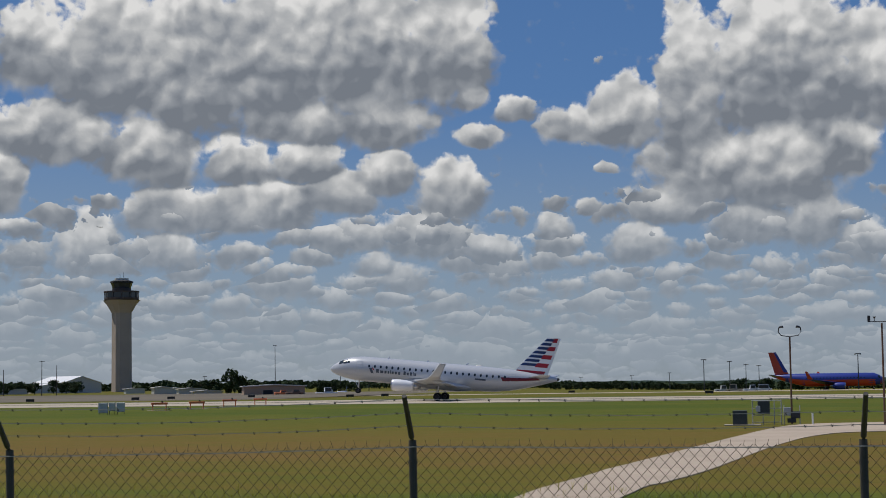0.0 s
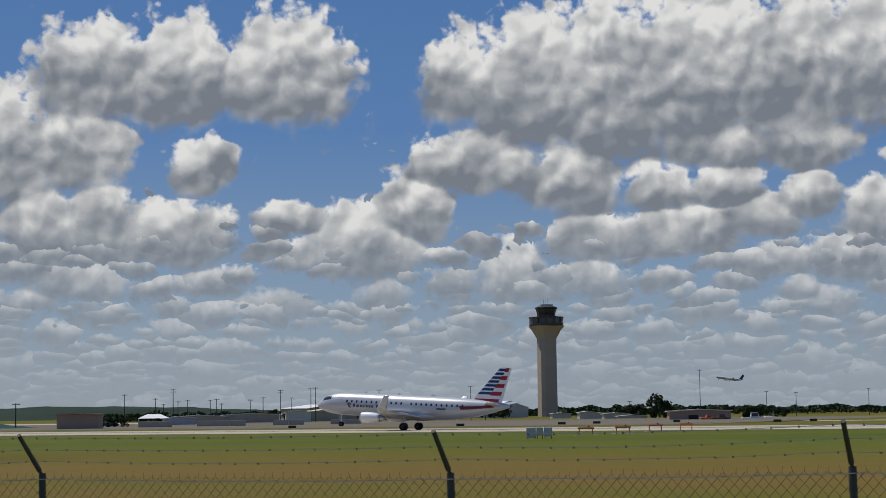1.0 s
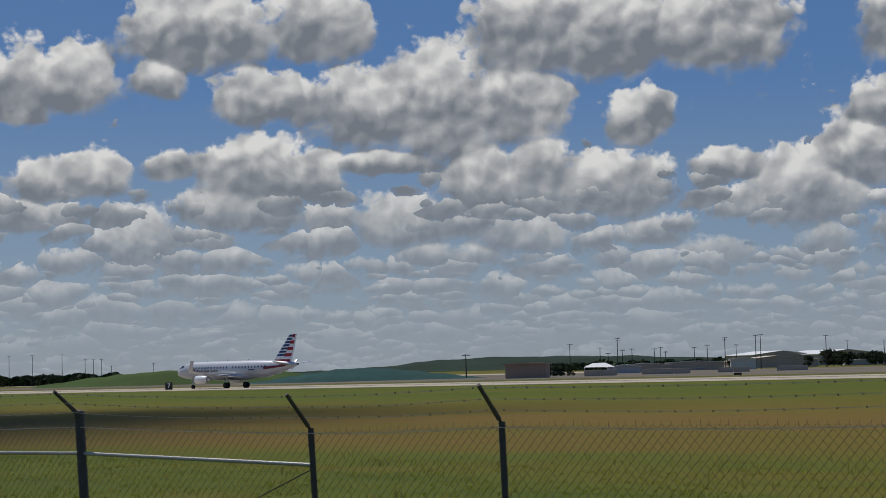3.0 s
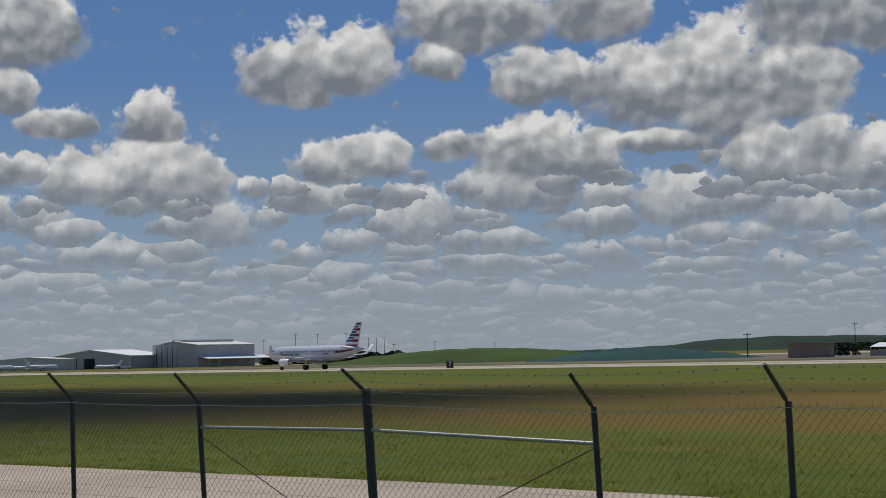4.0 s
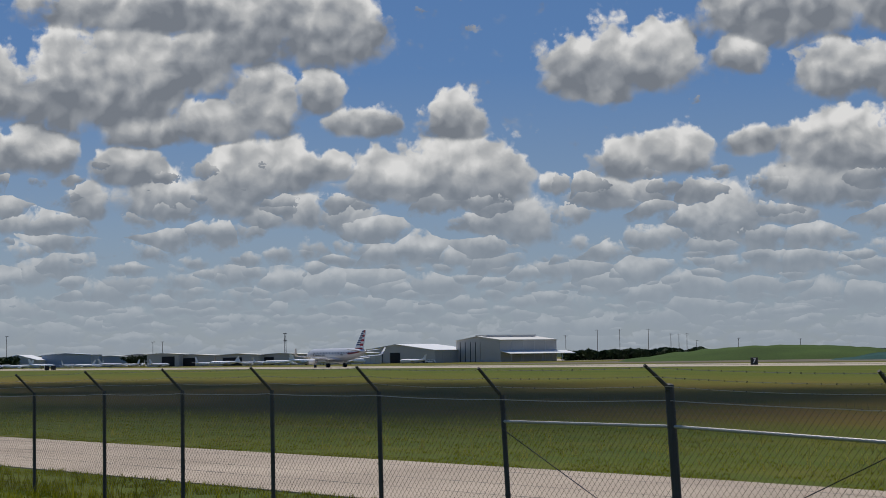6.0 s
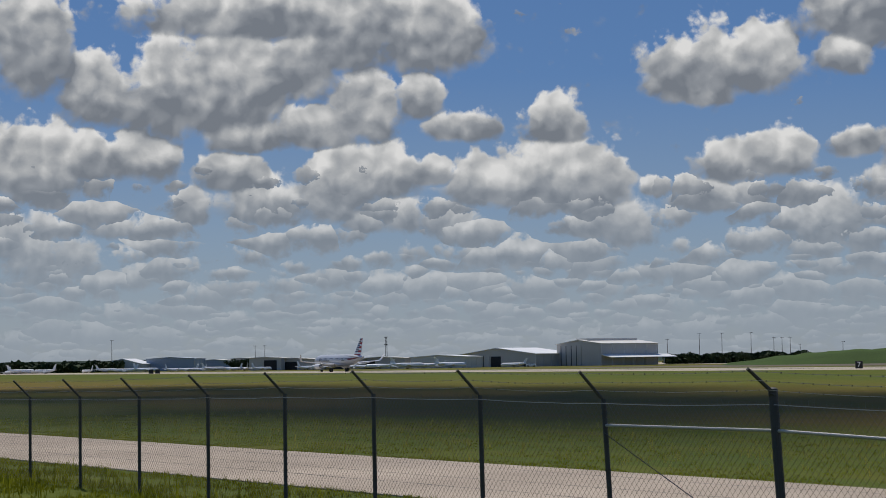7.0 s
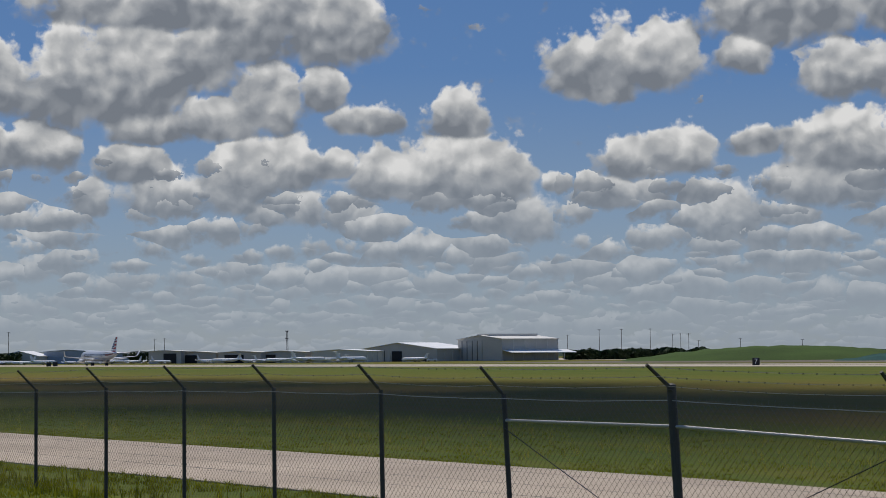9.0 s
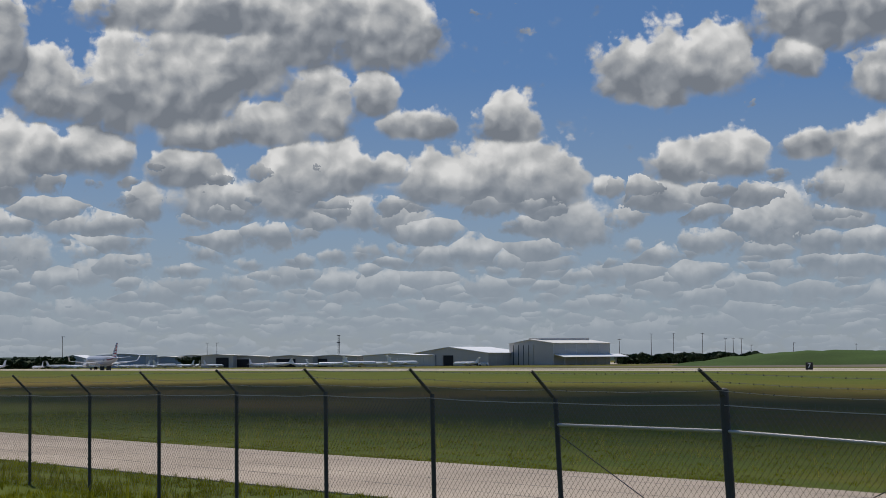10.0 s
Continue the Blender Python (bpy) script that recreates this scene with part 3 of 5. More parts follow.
# barbed strands: three along the arms and one just under the bend
for z, out, sag in ((2.52, -0.39, 0.02), (2.40, -0.27, 0.03), (2.28, -0.14, 0.025), (2.09, -0.04, 0.015)):
    wire, barbs = bmesh.new(), bmesh.new()
    for (u0, _), (u1, _) in zip(POSTS, POSTS[1:]):
        droop, last = sag * random.uniform(0.6, 1.5), None
        for k in range(9):
            f = k / 8
            p = fence_at(u0 + (u1 - u0) * f, z - droop * 4 * f * (1 - f) + random.uniform(-0.004, 0.004), out)
            if last is not None:
                strand(wire, last, p, 0.006 if z < 2.1 else 0.0035)
            last = p
        u = u0 + 0.1
        while u < u1:
            f = (u - u0) / (u1 - u0)
            c = fence_at(u, z - droop * 4 * f * (1 - f), out)
            for dx, dz in ((0.008, 0.012), (-0.01, 0.008)):
                strand(barbs, c + FENCE_L * -dx + Vector((0, 0, -dz)), c + FENCE_L * dx + Vector((0, 0, dz)), 0.0035)
            u += random.uniform(0.16, 0.3)
    line = part("barbed_wire", wire, WIRE, fence)
    tagged(part("barb_set", barbs, WIRE_DARK, line), kind="stuff")
for (u0, _), (u1, _) in zip(POSTS, POSTS[1:]):
    tagged(part("chain_link_panel", chain_link(u0, u1), MESH_WIRE, fence), kind="stuff")
for a, b in ((PULL - 1, PULL), (PULL, PULL + 1)):
    (ua, la), (ub, lb) = POSTS[a], POSTS[b]
    za, zb = (1.73, 1.76) if a < PULL else (1.76, 1.78)
    part("brace_rail", tube(bmesh.new(), [fence_at(ua - la * 0.25, za), fence_at(ub - lb * 0.25, zb)], 0.024, 10), RAIL, fence, "bright galvanised brace rail")
    lo = fence_at(POSTS[PULL][0] - 0.15, 0.1, -0.04)
    hi = fence_at(ua - la * 0.25, 1.68, -0.04) if a < PULL else fence_at(ub - lb * 0.25, 1.68, -0.04)
    part("truss_rod", tube(bmesh.new(), [lo, hi], 0.007, 6), DARK_STEEL, fence)

# ---- aircraft ----


def fuselage_ring(x, r, zc, sides=28, squash=0.93):
    return [(x, r * squash * math.sin(2 * math.pi * j / sides), zc + r * math.cos(2 * math.pi * j / sides)) for j in range(sides)]


def body_shape(stations, x):
    """Radius and centre height of a fuselage at x, from its stations (x, radius, centre)."""
    for (x0, r0, z0), (x1, r1, z1) in zip(stations, stations[1:]):
        if x0 >= x >= x1:
            f = (x0 - x) / (x0 - x1)
            return r0 + (r1 - r0) * f, z0 + (z1 - z0) * f
    return stations[-1][1:]


def skin_patch(bm, stations, x0, x1, a0, a1, side=1, off=0.015, nx=6, na=4, squash=0.93, slant=0.0):
    """A thin patch that follows the fuselage between x0 and x1 and between two angles from the top."""
    rows = []
    for i in range(nx + 1):
        row = []
        for j in range(na + 1):
            a = radians(a0 + (a1 - a0) * j / na)
            x = x0 + (x1 - x0) * i / nx + slant * j / na
            r, zc = body_shape(stations, x)
            r += off
            row.append(bm.verts.new((x, side * r * squash * math.sin(a), zc + r * math.cos(a))))
        rows.append(row)
    for p, q in zip(rows, rows[1:]):
        for j in range(na):
            bm.faces.new((p[j], p[j + 1], q[j + 1], q[j]))
    bmesh.ops.recalc_face_normals(bm, faces=bm.faces)
    return bm


def aerofoil(le, te, y, z, thick, n=6, axis="z"):
    """A closed section from leading to trailing edge."""
    pts = []
    for k in range(2 * n):
        f = k / n if k <= n else (2 * n - k) / n
        t = thick * 2.6 * math.sqrt(max(f, 0.0)) * (1 - f) * (1 if k <= n else -0.6)
        x = le + (te - le) * f
        pts.append((x, y, z + t) if axis == "z" else (x, y + t * (1 if k <= n else 1.66), z))
    return pts


def wing_mesh(sections):
    return loft(bmesh.new(), [aerofoil(*s) for s in sections])


def wheel_mesh(bm, x, y, z, r, w):
    prof = [(0.0, 0.55), (-0.5, 0.6), (-0.5, 0.9), (-0.35, 1.0), (0.35, 1.0), (0.5, 0.9), (0.5, 0.6), (0.0, 0.55)]
    return loft(bm, [[(x + r * q * math.cos(2 * math.pi * k / 18), y + w * p, z + r * q * math.sin(2 * math.pi * k / 18)) for k in range(18)] for p, q in prof], caps=False)


def disc_x(bm, x, y, z, r, w, sides=14):
    return tube(bm, [(x, y - w, z), (x, y + w, z)], r, sides)


def fin_slice(root, tip, z0, z1, f0, f1, thick=0.2):
    """A slice of an upright fin between two heights and two chord fractions."""
    (zr, lr, tr), (zt, lt, tt) = root, tip
    rings = []
    for z in (z0, z1):
        f = (z - zr) / (zt - zr)
        le, te = lr + (lt - lr) * f, tr + (tt - tr) * f
        ring = []
        for side in (1, -1):
            for k in range(5):
                g = f0 + (f1 - f0) * (k / 4 if side > 0 else 1 - k / 4)
                t = max(0.012, thick * (1 - 0.5 * f) * 2.2 * math.sqrt(max(g, 0.0)) * (1 - g))
                ring.append((le + (te - le) * g, side * t, z))
        rings.append(ring)
    return loft(bmesh.new(), rings)


def engine(parent, x0, x1, y, z, r, mat, lip=None):
    bm = bmesh.new()
    L = x0 - x1
    prof = [(0.22, 0.62), (0.02, 0.82), (0.0, 0.9), (0.06, 0.97), (0.3, 1.04), (0.62, 1.0), (0.86, 0.86), (1.0, 0.74), (1.0, 0.66), (0.7, 0.62)]
    loft(bm, [[(x0 - L * p, y + r * q * math.sin(2 * math.pi * k / 24), z + r * q * math.cos(2 * math.pi * k / 24)) for k in range(24)] for p, q in prof], caps=False)
    e = part("engine", bm, mat, parent, smooth=True)
    part("fan", tube(bmesh.new(), [(x0 - L * 0.05, y, z), (x0 - L * 0.22, y, z), (x0 - L * 0.24, y, z)], [0.05, 0.2 * r, 0.8 * r], 18), DARK_STEEL, e, "dark fan disc")
    part("exhaust_cone", tube(bmesh.new(), [(x1 + L * 0.3, y, z), (x1 - L * 0.12, y, z), (x1 - L * 0.3, y, z)], [r * 0.62, r * 0.5, 0.06], 16), BARE_METAL, e, "bare metal exhaust cone", True)
    part("intake_lip", loft(bmesh.new(), [[(x0 - L * p, y + r * q * math.sin(2 * math.pi * k / 24), z + r * q * math.cos(2 * math.pi * k / 24)) for k in range(24)] for p, q in ((0.05, 0.8), (-0.006, 0.88), (0.0, 0.94), (0.06, 0.985))], caps=False), BARE_METAL, e, "polished intake lip", True)
    return e


def pylon(parent, x0, x1, y, z0, z1, mat):
    part("pylon", loft(bmesh.new(), [[(x0 - 0.9, y - 0.12, z0), (x1, y - 0.12, z0), (x1, y + 0.12, z0), (x0 - 0.9, y + 0.12, z0)], [(x0 - 1.8, y - 0.1, z1), (x1 - 0.6, y - 0.1, z1), (x1 - 0.6, y + 0.1, z1), (x0 - 1.8, y + 0.1, z1)]]), mat, parent)


def gear(parent, x, y, top, r, w, two=True, name="main_gear"):
    leg = part(name, tube(bmesh.new(), [(x, y, top), (x, y, r)], [0.1, 0.075], 8), BARE_METAL, parent)
    part("drag_strut", tube(bmesh.new(), [(x + 0.8, y, top), (x, y, r + 0.35)], 0.045, 6), BARE_METAL, leg)
    for side in ((-1, 1) if two else (0,)):
        c = y + side * (w * 0.85)
        part("wheel", wheel_mesh(bmesh.new(), x, c, r, r, w), TYRE, leg, "black rubber tyre", True)
        part("hub", disc_x(bmesh.new(), x, c, r, r * 0.5, w * 0.4), DARK_STEEL, leg)
    return leg


# ---- the landing regional airliner; its origin is the ground under the main wheels ----
BODY = [(15.9, 0.04, 3.02), (15.75, 0.28, 3.04), (15.4, 0.58, 3.08), (14.8, 0.92, 3.18), (13.9, 1.28, 3.3), (12.8, 1.55, 3.38), (11.4, 1.68, 3.42), (9.5, 1.7, 3.42),
        (-5.5, 1.7, 3.42), (-7.5, 1.62, 3.46), (-9.5, 1.42, 3.58), (-11.5, 1.12, 3.76), (-13.5, 0.74, 3.98), (-15.0, 0.42, 4.14), (-15.7, 0.24, 4.2), (-15.85, 0.1, 4.22)]
airliner = thing("airliner", "white regional airliner with red and blue striped tail fin", "airliner")
body = part("fuselage", loft(bmesh.new(), [fuselage_ring(*s) for s in BODY]), SILVER_PAINT, airliner, "pearly white fuselage", True)
WINDOW_MESH = None
for side in (1, -1):
    for i in range(24):
        x = 10.1 - 0.82 * i
        if i in (12,):
            continue
        r, zc = body_shape(BODY, x)
        a = radians(74)
        if WINDOW_MESH is None:
            bm = bmesh.new()
            prism(bm, [(0.15 * math.cos(2 * math.pi * k / 10), 0.21 * math.sin(2 * math.pi * k / 10)) for k in range(10)], 0, 0.03)
            WINDOW_MESH = mesh_of(bm, "window")
            WINDOW_MESH.materials.append(GLASS)
        pane = new("window", WINDOW_MESH)
        pane.parent = body
        pane.matrix_basis = Matrix.Translation((x, side * (r * 0.93 * math.sin(a) - 0.008), zc + r * math.cos(a))) @ Matrix.Rotation(radians(-side * 76), 4, "X")
    for x0, x1, a0, a1 in ((14.55, 13.95, 26, 58), (13.9, 13.35, 34, 62), (13.3, 12.95, 42, 62)):
        part("cockpit_window", skin_patch(bmesh.new(), BODY, x0, x1, a0, a1, side, 0.02), GLASS, body, "dark cockpit window")
    for x in (11.9, -9.3):
        d = part("door", skin_patch(bmesh.new(), BODY, x, x - 0.8, 52, 108, side, 0.012), SILVER_PAINT, body)
        for xe in (x + 0.03, x - 0.83):
            part("door_seam", skin_patch(bmesh.new(), BODY, xe, xe - 0.03, 52, 108, side, 0.016, 1), EQUIP_GREY, d)
    # the maker's lettering stands as plain bars
    letters = ((9.05, 0.5, 0.62), (8.48, 0.55, 0.45), (7.86, 0.36, 0.45), (7.42, 0.26, 0.45), (7.08, 0.14, 0.62), (6.86, 0.36, 0.45), (6.42, 0.4, 0.45), (5.95, 0.36, 0.45), (5.2, 0.4, 0.62), (4.74, 0.36, 0.45), (4.3, 0.36, 0.55), (3.88, 0.12, 0.62), (3.7, 0.36, 0.45))
    for x, wide, tall in letters:
        part("lettering_bar", skin_patch(bmesh.new(), BODY, x, x - wide * 0.78, 102 - tall * 27, 102, side, 0.014, 1, 2), TITLE_GREY, body, "slate grey lettering bar")
    part("emblem", skin_patch(bmesh.new(), BODY, 10.1, 9.72, 82, 106, side, 0.016, 2, 4, slant=-0.35), TITLE_GREY, body, "slanted slate emblem")
    part("emblem", skin_patch(bmesh.new(), BODY, 9.7, 9.5, 80, 92, side, 0.016, 2, 4, slant=-0.2), RED, body, "slanted red emblem")
    part("registration_bar", skin_patch(bmesh.new(), BODY, -4.7, -6.2, 89, 97, side, 0.014, 3, 2), TITLE_GREY, body)
    part("tail_stripe", skin_patch(bmesh.new(), BODY, -8.2, -13.2, 76, 96, side, 0.016, 12, 5, slant=-0.3), MAROON, body, "dark red stripe along the rear fuselage")
    # wing, flaps, winglet
    wing = part("wing", wing_mesh([(5.0, -1.6, side * 0.6, 2.2, 0.42), (3.0, -1.75, side * 4.8, 2.45, 0.3), (-0.35, -2.1, side * 12.4, 3.1, 0.12), (-0.6, -2.15, side * 12.9, 3.2, 0.1)]), SILVER_PAINT, airliner, "light grey swept wing", True)
    part("flap", wing_mesh([(-1.3, -2.9, side * 1.8, 1.95, 0.1), (-1.35, -2.75, side * 4.9, 2.2, 0.09)]), EQUIP_GREY, wing, "lowered grey flap")
    part("flap", wing_mesh([(-1.4, -2.7, side * 5.1, 2.2, 0.09), (-1.75, -2.65, side * 9.0, 2.56, 0.07)]), EQUIP_GREY, wing, "lowered grey flap")
    for y, xa in ((3.4, -0.6), (6.6, -0.8), (8.8, -1.0)):
        part("flap_fairing", tube(bmesh.new(), [(xa + 1.4, side * y, 2.15 + y * 0.08), (xa, side * y, 1.95 + y * 0.08), (xa - 2.3, side * y, 1.8 + y * 0.08)], [0.05, 0.2, 0.04], 8), SILVER_PAINT, wing, smooth=True)
    part("winglet", loft(bmesh.new(), [aerofoil(-0.55, -2.15, side * 12.88, 3.18, 0.1), aerofoil(-0.95, -2.3, side * 13.35, 3.55, 0.07), aerofoil(-2.1, -2.95, side * 13.85, 5.15, 0.03)]), SILVER_PAINT, wing, "upturned pale winglet", True)
    engine(airliner, 6.0, 2.9, side * 4.6, 1.68, 0.78, WHITE_PAINT)
    pylon(airliner, 6.0, 1.9, side * 4.6, 2.25, 2.52, SILVER_PAINT)
    part("stabiliser", wing_mesh([(-11.6, -14.4, side * 0.3, 4.15, 0.16), (-14.1, -15.4, side * 5.0, 4.7, 0.07)]), SILVER_PAINT, airliner, "grey swept stabiliser", True)
    gear(airliner, 0.0, side * 2.6, 2.4, 0.55, 0.34)
part("belly_fairing", loft(bmesh.new(), [[(x, r * 1.5 * math.sin(2 * math.pi * k / 20), 2.2 + r * 0.72 * math.cos(2 * math.pi * k / 20)) for k in range(20)] for x, r in ((6.8, 0.3), (5.6, 0.9), (3.5, 1.05), (-2.0, 1.05), (-3.8, 0.8), (-5.2, 0.25))]), SILVER_PAINT, airliner, smooth=True)
gear(airliner, 11.7, 0.0, 2.1, 0.36, 0.2, True, "nose_gear")
part("exhaust", tube(bmesh.new(), [(-15.7, 0, 4.2), (-16.0, 0, 4.22)], [0.22, 0.15], 12), DARK_STEEL, airliner)
for x in (8.0, 2.5, -3.0):
    part("antenna", loft(bmesh.new(), [[(x, -0.02, 5.05), (x - 0.4, -0.02, 5.05), (x - 0.4, 0.02, 5.05), (x, 0.02, 5.05)], [(x - 0.25, -0.01, 5.4), (x - 0.4, -0.01, 5.4), (x - 0.4, 0.01, 5.4), (x - 0.25, 0.01, 5.4)]]), WHITE_PAINT, airliner)
FIN_ROOT, FIN_TIP = (4.35, -9.3, -14.3), (9.73, -14.0, -15.75)
fin = part("fin", fin_slice(FIN_ROOT, FIN_TIP, 4.35, 9.73, 0.0, 1.0, 0.19), WHITE_PAINT, airliner, "white tail fin with painted stripes")
for k in range(7):
    z = 5.75 + 0.58 * k
    part("fin_stripe", fin_slice(FIN_ROOT, FIN_TIP, z, z + 0.36, 0.0, 0.5 + 0.02 * k, 0.205), BLUE, fin, "navy fin stripe")
for k in range(4):
    z = 5.62 + 1.16 * k
    part("fin_stripe", fin_slice(FIN_ROOT, FIN_TIP, z, min(9.74, z + 0.58), 0.5 + 0.02 * k, 0.985, 0.205), RED, fin, "red fin stripe")
part("fin_stripe", fin_slice(FIN_ROOT, FIN_TIP, 4.5, 5.12, 0.0, 0.985, 0.205), RED, fin, "red fin stripe")


def far_jet(name, label, m, length, body_mat, fin_mat, wing_mat, belly_mat=None, r=None, high_tail=False, group=""):
    """A smaller or farther aircraft: origin on the ground under its middle, nose along x."""
    t = thing(name, label, "airplane", m, group)
    L = length
    r = r or L * 0.052
    zc = r * 1.75
    st = [(0.5 * L, r * 0.05, zc - r * 0.25), (0.485 * L, r * 0.4, zc - r * 0.2), (0.45 * L, r * 0.75, zc - r * 0.08), (0.4 * L, r, zc), (-0.2 * L, r, zc), (-0.36 * L, r * 0.66, zc + r * 0.3), (-0.48 * L, r * 0.2, zc + r * 0.62), (-0.5 * L, r * 0.08, zc + r * 0.65)]
    b = part("fuselage", loft(bmesh.new(), [fuselage_ring(*s, 18, 0.96) for s in st]), body_mat, t, smooth=True)
    for side in (1, -1):
        if belly_mat:
            part("belly_band", skin_patch(bmesh.new(), st, 0.47 * L, -0.46 * L, 90, 179, side, 0.03, 14, 5, 0.96), belly_mat, b, "orange-red belly band")
        part("cockpit_window", skin_patch(bmesh.new(), st, 0.462 * L, 0.44 * L, 30, 66, side, 0.02, 2, 3, 0.96), GLASS, b)
        for i in range(int(L * 0.55)):
            part("window", skin_patch(bmesh.new(), st, 0.33 * L - i, 0.33 * L - i - 0.4, 70, 78, side, 0.02, 1, 1, 0.96), GLASS, b)
        part("wing", wing_mesh([(0.14 * L, -0.07 * L, side * r * 0.5, zc - r * 0.6, L * 0.011), (-0.08 * L, -0.13 * L, side * L * 0.44, zc + r * 0.1, L * 0.003)]), wing_mat, t, smooth=True)
        if L > 25:
            part("winglet", wing_mesh([(-0.085 * L, -0.13 * L, side * L * 0.44, zc + r * 0.1, L * 0.003), (-0.13 * L, -0.15 * L, side * L * 0.46, zc + r * 1.25, L * 0.0015)]), fin_mat, t)
        if high_tail:
            part("engine", tube(bmesh.new(), [(-0.2 * L, side * r * 1.5, zc + r * 0.4), (-0.23 * L, side * r * 1.5, zc + r * 0.4), (-0.34 * L, side * r * 1.45, zc + r * 0.4)], [r * 0.42, r * 0.5, r * 0.35], 12), wing_mat, t, smooth=True)
            part("stabiliser", wing_mesh([(-0.46 * L, -0.54 * L, side * 0.05, zc + r * 3.4, L * 0.005), (-0.51 * L, -0.56 * L, side * L * 0.15, zc + r * 3.4, L * 0.002)]), wing_mat, t)
        else:
            engine(t, 0.17 * L, 0.06 * L, side * L * 0.15, zc - r * 0.95, r * 0.52, wing_mat)
            part("stabiliser", wing_mesh([(-0.39 * L, -0.48 * L, side * 0.2, zc + r * 0.5, L * 0.005), (-0.47 * L, -0.51 * L, side * L * 0.19, zc + r * 0.85, L * 0.002)]), wing_mat, t)
        gear(t, -0.02 * L, side * L * 0.075, zc - r * 0.6, r * 0.3, r * 0.17)
    gear(t, 0.4 * L, 0.0, zc - r * 0.8, r * 0.2, r * 0.12, True, "nose_gear")
    root = (zc + r * 0.7, -0.34 * L, -0.47 * L)
    tip = (zc + r * (3.5 if high_tail else 4.3), -0.46 * L, -0.53 * L)
    f = part("fin", fin_slice(root, tip, root[0], tip[0], 0.0, 1.0, L * 0.005), fin_mat, t)
    if belly_mat:
        part("fin_edge", fin_slice(root, tip, root[0] + 1.0, tip[0] + 0.02, 0.0, 0.3, L * 0.0056), body_mat, f, "royal blue leading edge")
    return t


# parked royal blue airliner with an orange-red belly and tail, nose to the right
blue_jet = far_jet("parked_airliner", "royal blue parked airliner with orange-red belly and tail", facing(-11.95, 560, 0) @ Matrix.Rotation(radians(-6), 4, "Z"), 33.6, JET_BLUE, JET_RED, JET_BLUE, JET_RED, r=1.98)

# far airliners in the air
climbing_jet = far_jet("climbing_airliner", "dark far airliner climbing away after take-off", pose(0, 0, 0), 38.0, EQUIP_GREY, BLUE, EQUIP_GREY)
distant_jet = far_jet("distant_aircraft", "tiny far aircraft high in the sky", pose(0, 0, 0), 15.0, EQUIP_GREY, EQUIP_GREY, EQUIP_GREY)

# ---- control tower ----
tower = thing("control_tower", "tall tan concrete control tower with dark glazed cab", "control tower", facing(10.12, 1095, 22, -1.0))


def ngon(r, z, n=8, turn=0.0):
    return [(r * math.cos(2 * math.pi * (k + 0.5) / n + turn), r * math.sin(2 * math.pi * (k + 0.5) / n + turn), z) for k in range(n)]


def rounded_square(r, z, cut=0.62):
    c = r * cut
    return [(r, -c, z), (r, c, z), (c, r, z), (-c, r, z), (-r, c, z), (-r, -c, z), (-c, -r, z), (c, -r, z)]


part("shaft", loft(bmesh.new(), [rounded_square(5.2, 0), rounded_square(5.0, 44), rounded_square(5.1, 48), rounded_square(7.6, 53), rounded_square(9.6, 55.5)]), TOWER_CONCRETE, tower)
deck = part("lower_cab", loft(bmesh.new(), [ngon(10.2, 55.4, 12), ngon(10.4, 56.2, 12), ngon(10.4, 57.0, 12)]), DARK_BROWN, tower)
part("lower_glazing", loft(bmesh.new(), [ngon(9.9, 57.0, 12), ngon(9.9, 60.2, 12)]), GLASS, tower, "dark band of office windows")
part("balcony", loft(bmesh.new(), [ngon(10.6, 60.2, 12), ngon(10.6, 61.0, 12)]), DARK_BROWN, tower)
for k in range(12):
    a = 2 * math.pi * k / 12
    part("mullion", tube(bmesh.new(), [(10.0 * math.cos(a + 0.13), 10.0 * math.sin(a + 0.13), 57), (10.0 * math.cos(a + 0.13), 10.0 * math.sin(a + 0.13), 60.2)], 0.2, 6), DARK_BROWN, tower)
part("cab_base", loft(bmesh.new(), [ngon(5.6, 61.0, 10), ngon(5.6, 62.6, 10)]), DARK_BROWN, tower)
part("cab_glazing", loft(bmesh.new(), [ngon(5.4, 62.6, 10), ngon(6.4, 65.8, 10)]), GLASS, tower, "dark outward-leaning cab glass")
part("cab_roof", loft(bmesh.new(), [ngon(6.9, 65.8, 10), ngon(6.9, 66.7, 10), ngon(5.2, 67.4, 10)]), SHEET_DARK, tower)
part("roof_rail", loft(bmesh.new(), [ngon(4.2, 67.4, 10), ngon(4.2, 68.6, 10)]), SHEET_GREY, tower)
for x, y, h in ((1.5, 0.6, 72.5), (-1.8, -0.4, 71.5), (0.2, 1.8, 71.0)):
    part("antenna", tube(bmesh.new(), [(x, y, 68), (x, y, h)], 0.09, 5), DARK_STEEL, tower)


# ---- hangars and sheds; local origin is the corner between front (to -x) and side (to +y) ----


def roof_slabs(t, W, L, eave, ridge, mat, over=0.5):
    for sgn in (0, 1):
        xa, xb = (-W - over, -W / 2) if sgn else (over, -W / 2)
        z0 = eave - over * (ridge - eave) / (W / 2)
        part("roof", loft(bmesh.new(), [[(xa, -over, z0), (xb, -over, ridge), (xb, -over, ridge + 0.25), (xa, -over, z0 + 0.25)], [(xa, L + over, z0), (xb, L + over, ridge), (xb, L + over, ridge + 0.25), (xa, L + over, z0 + 0.25)]]), mat, t)


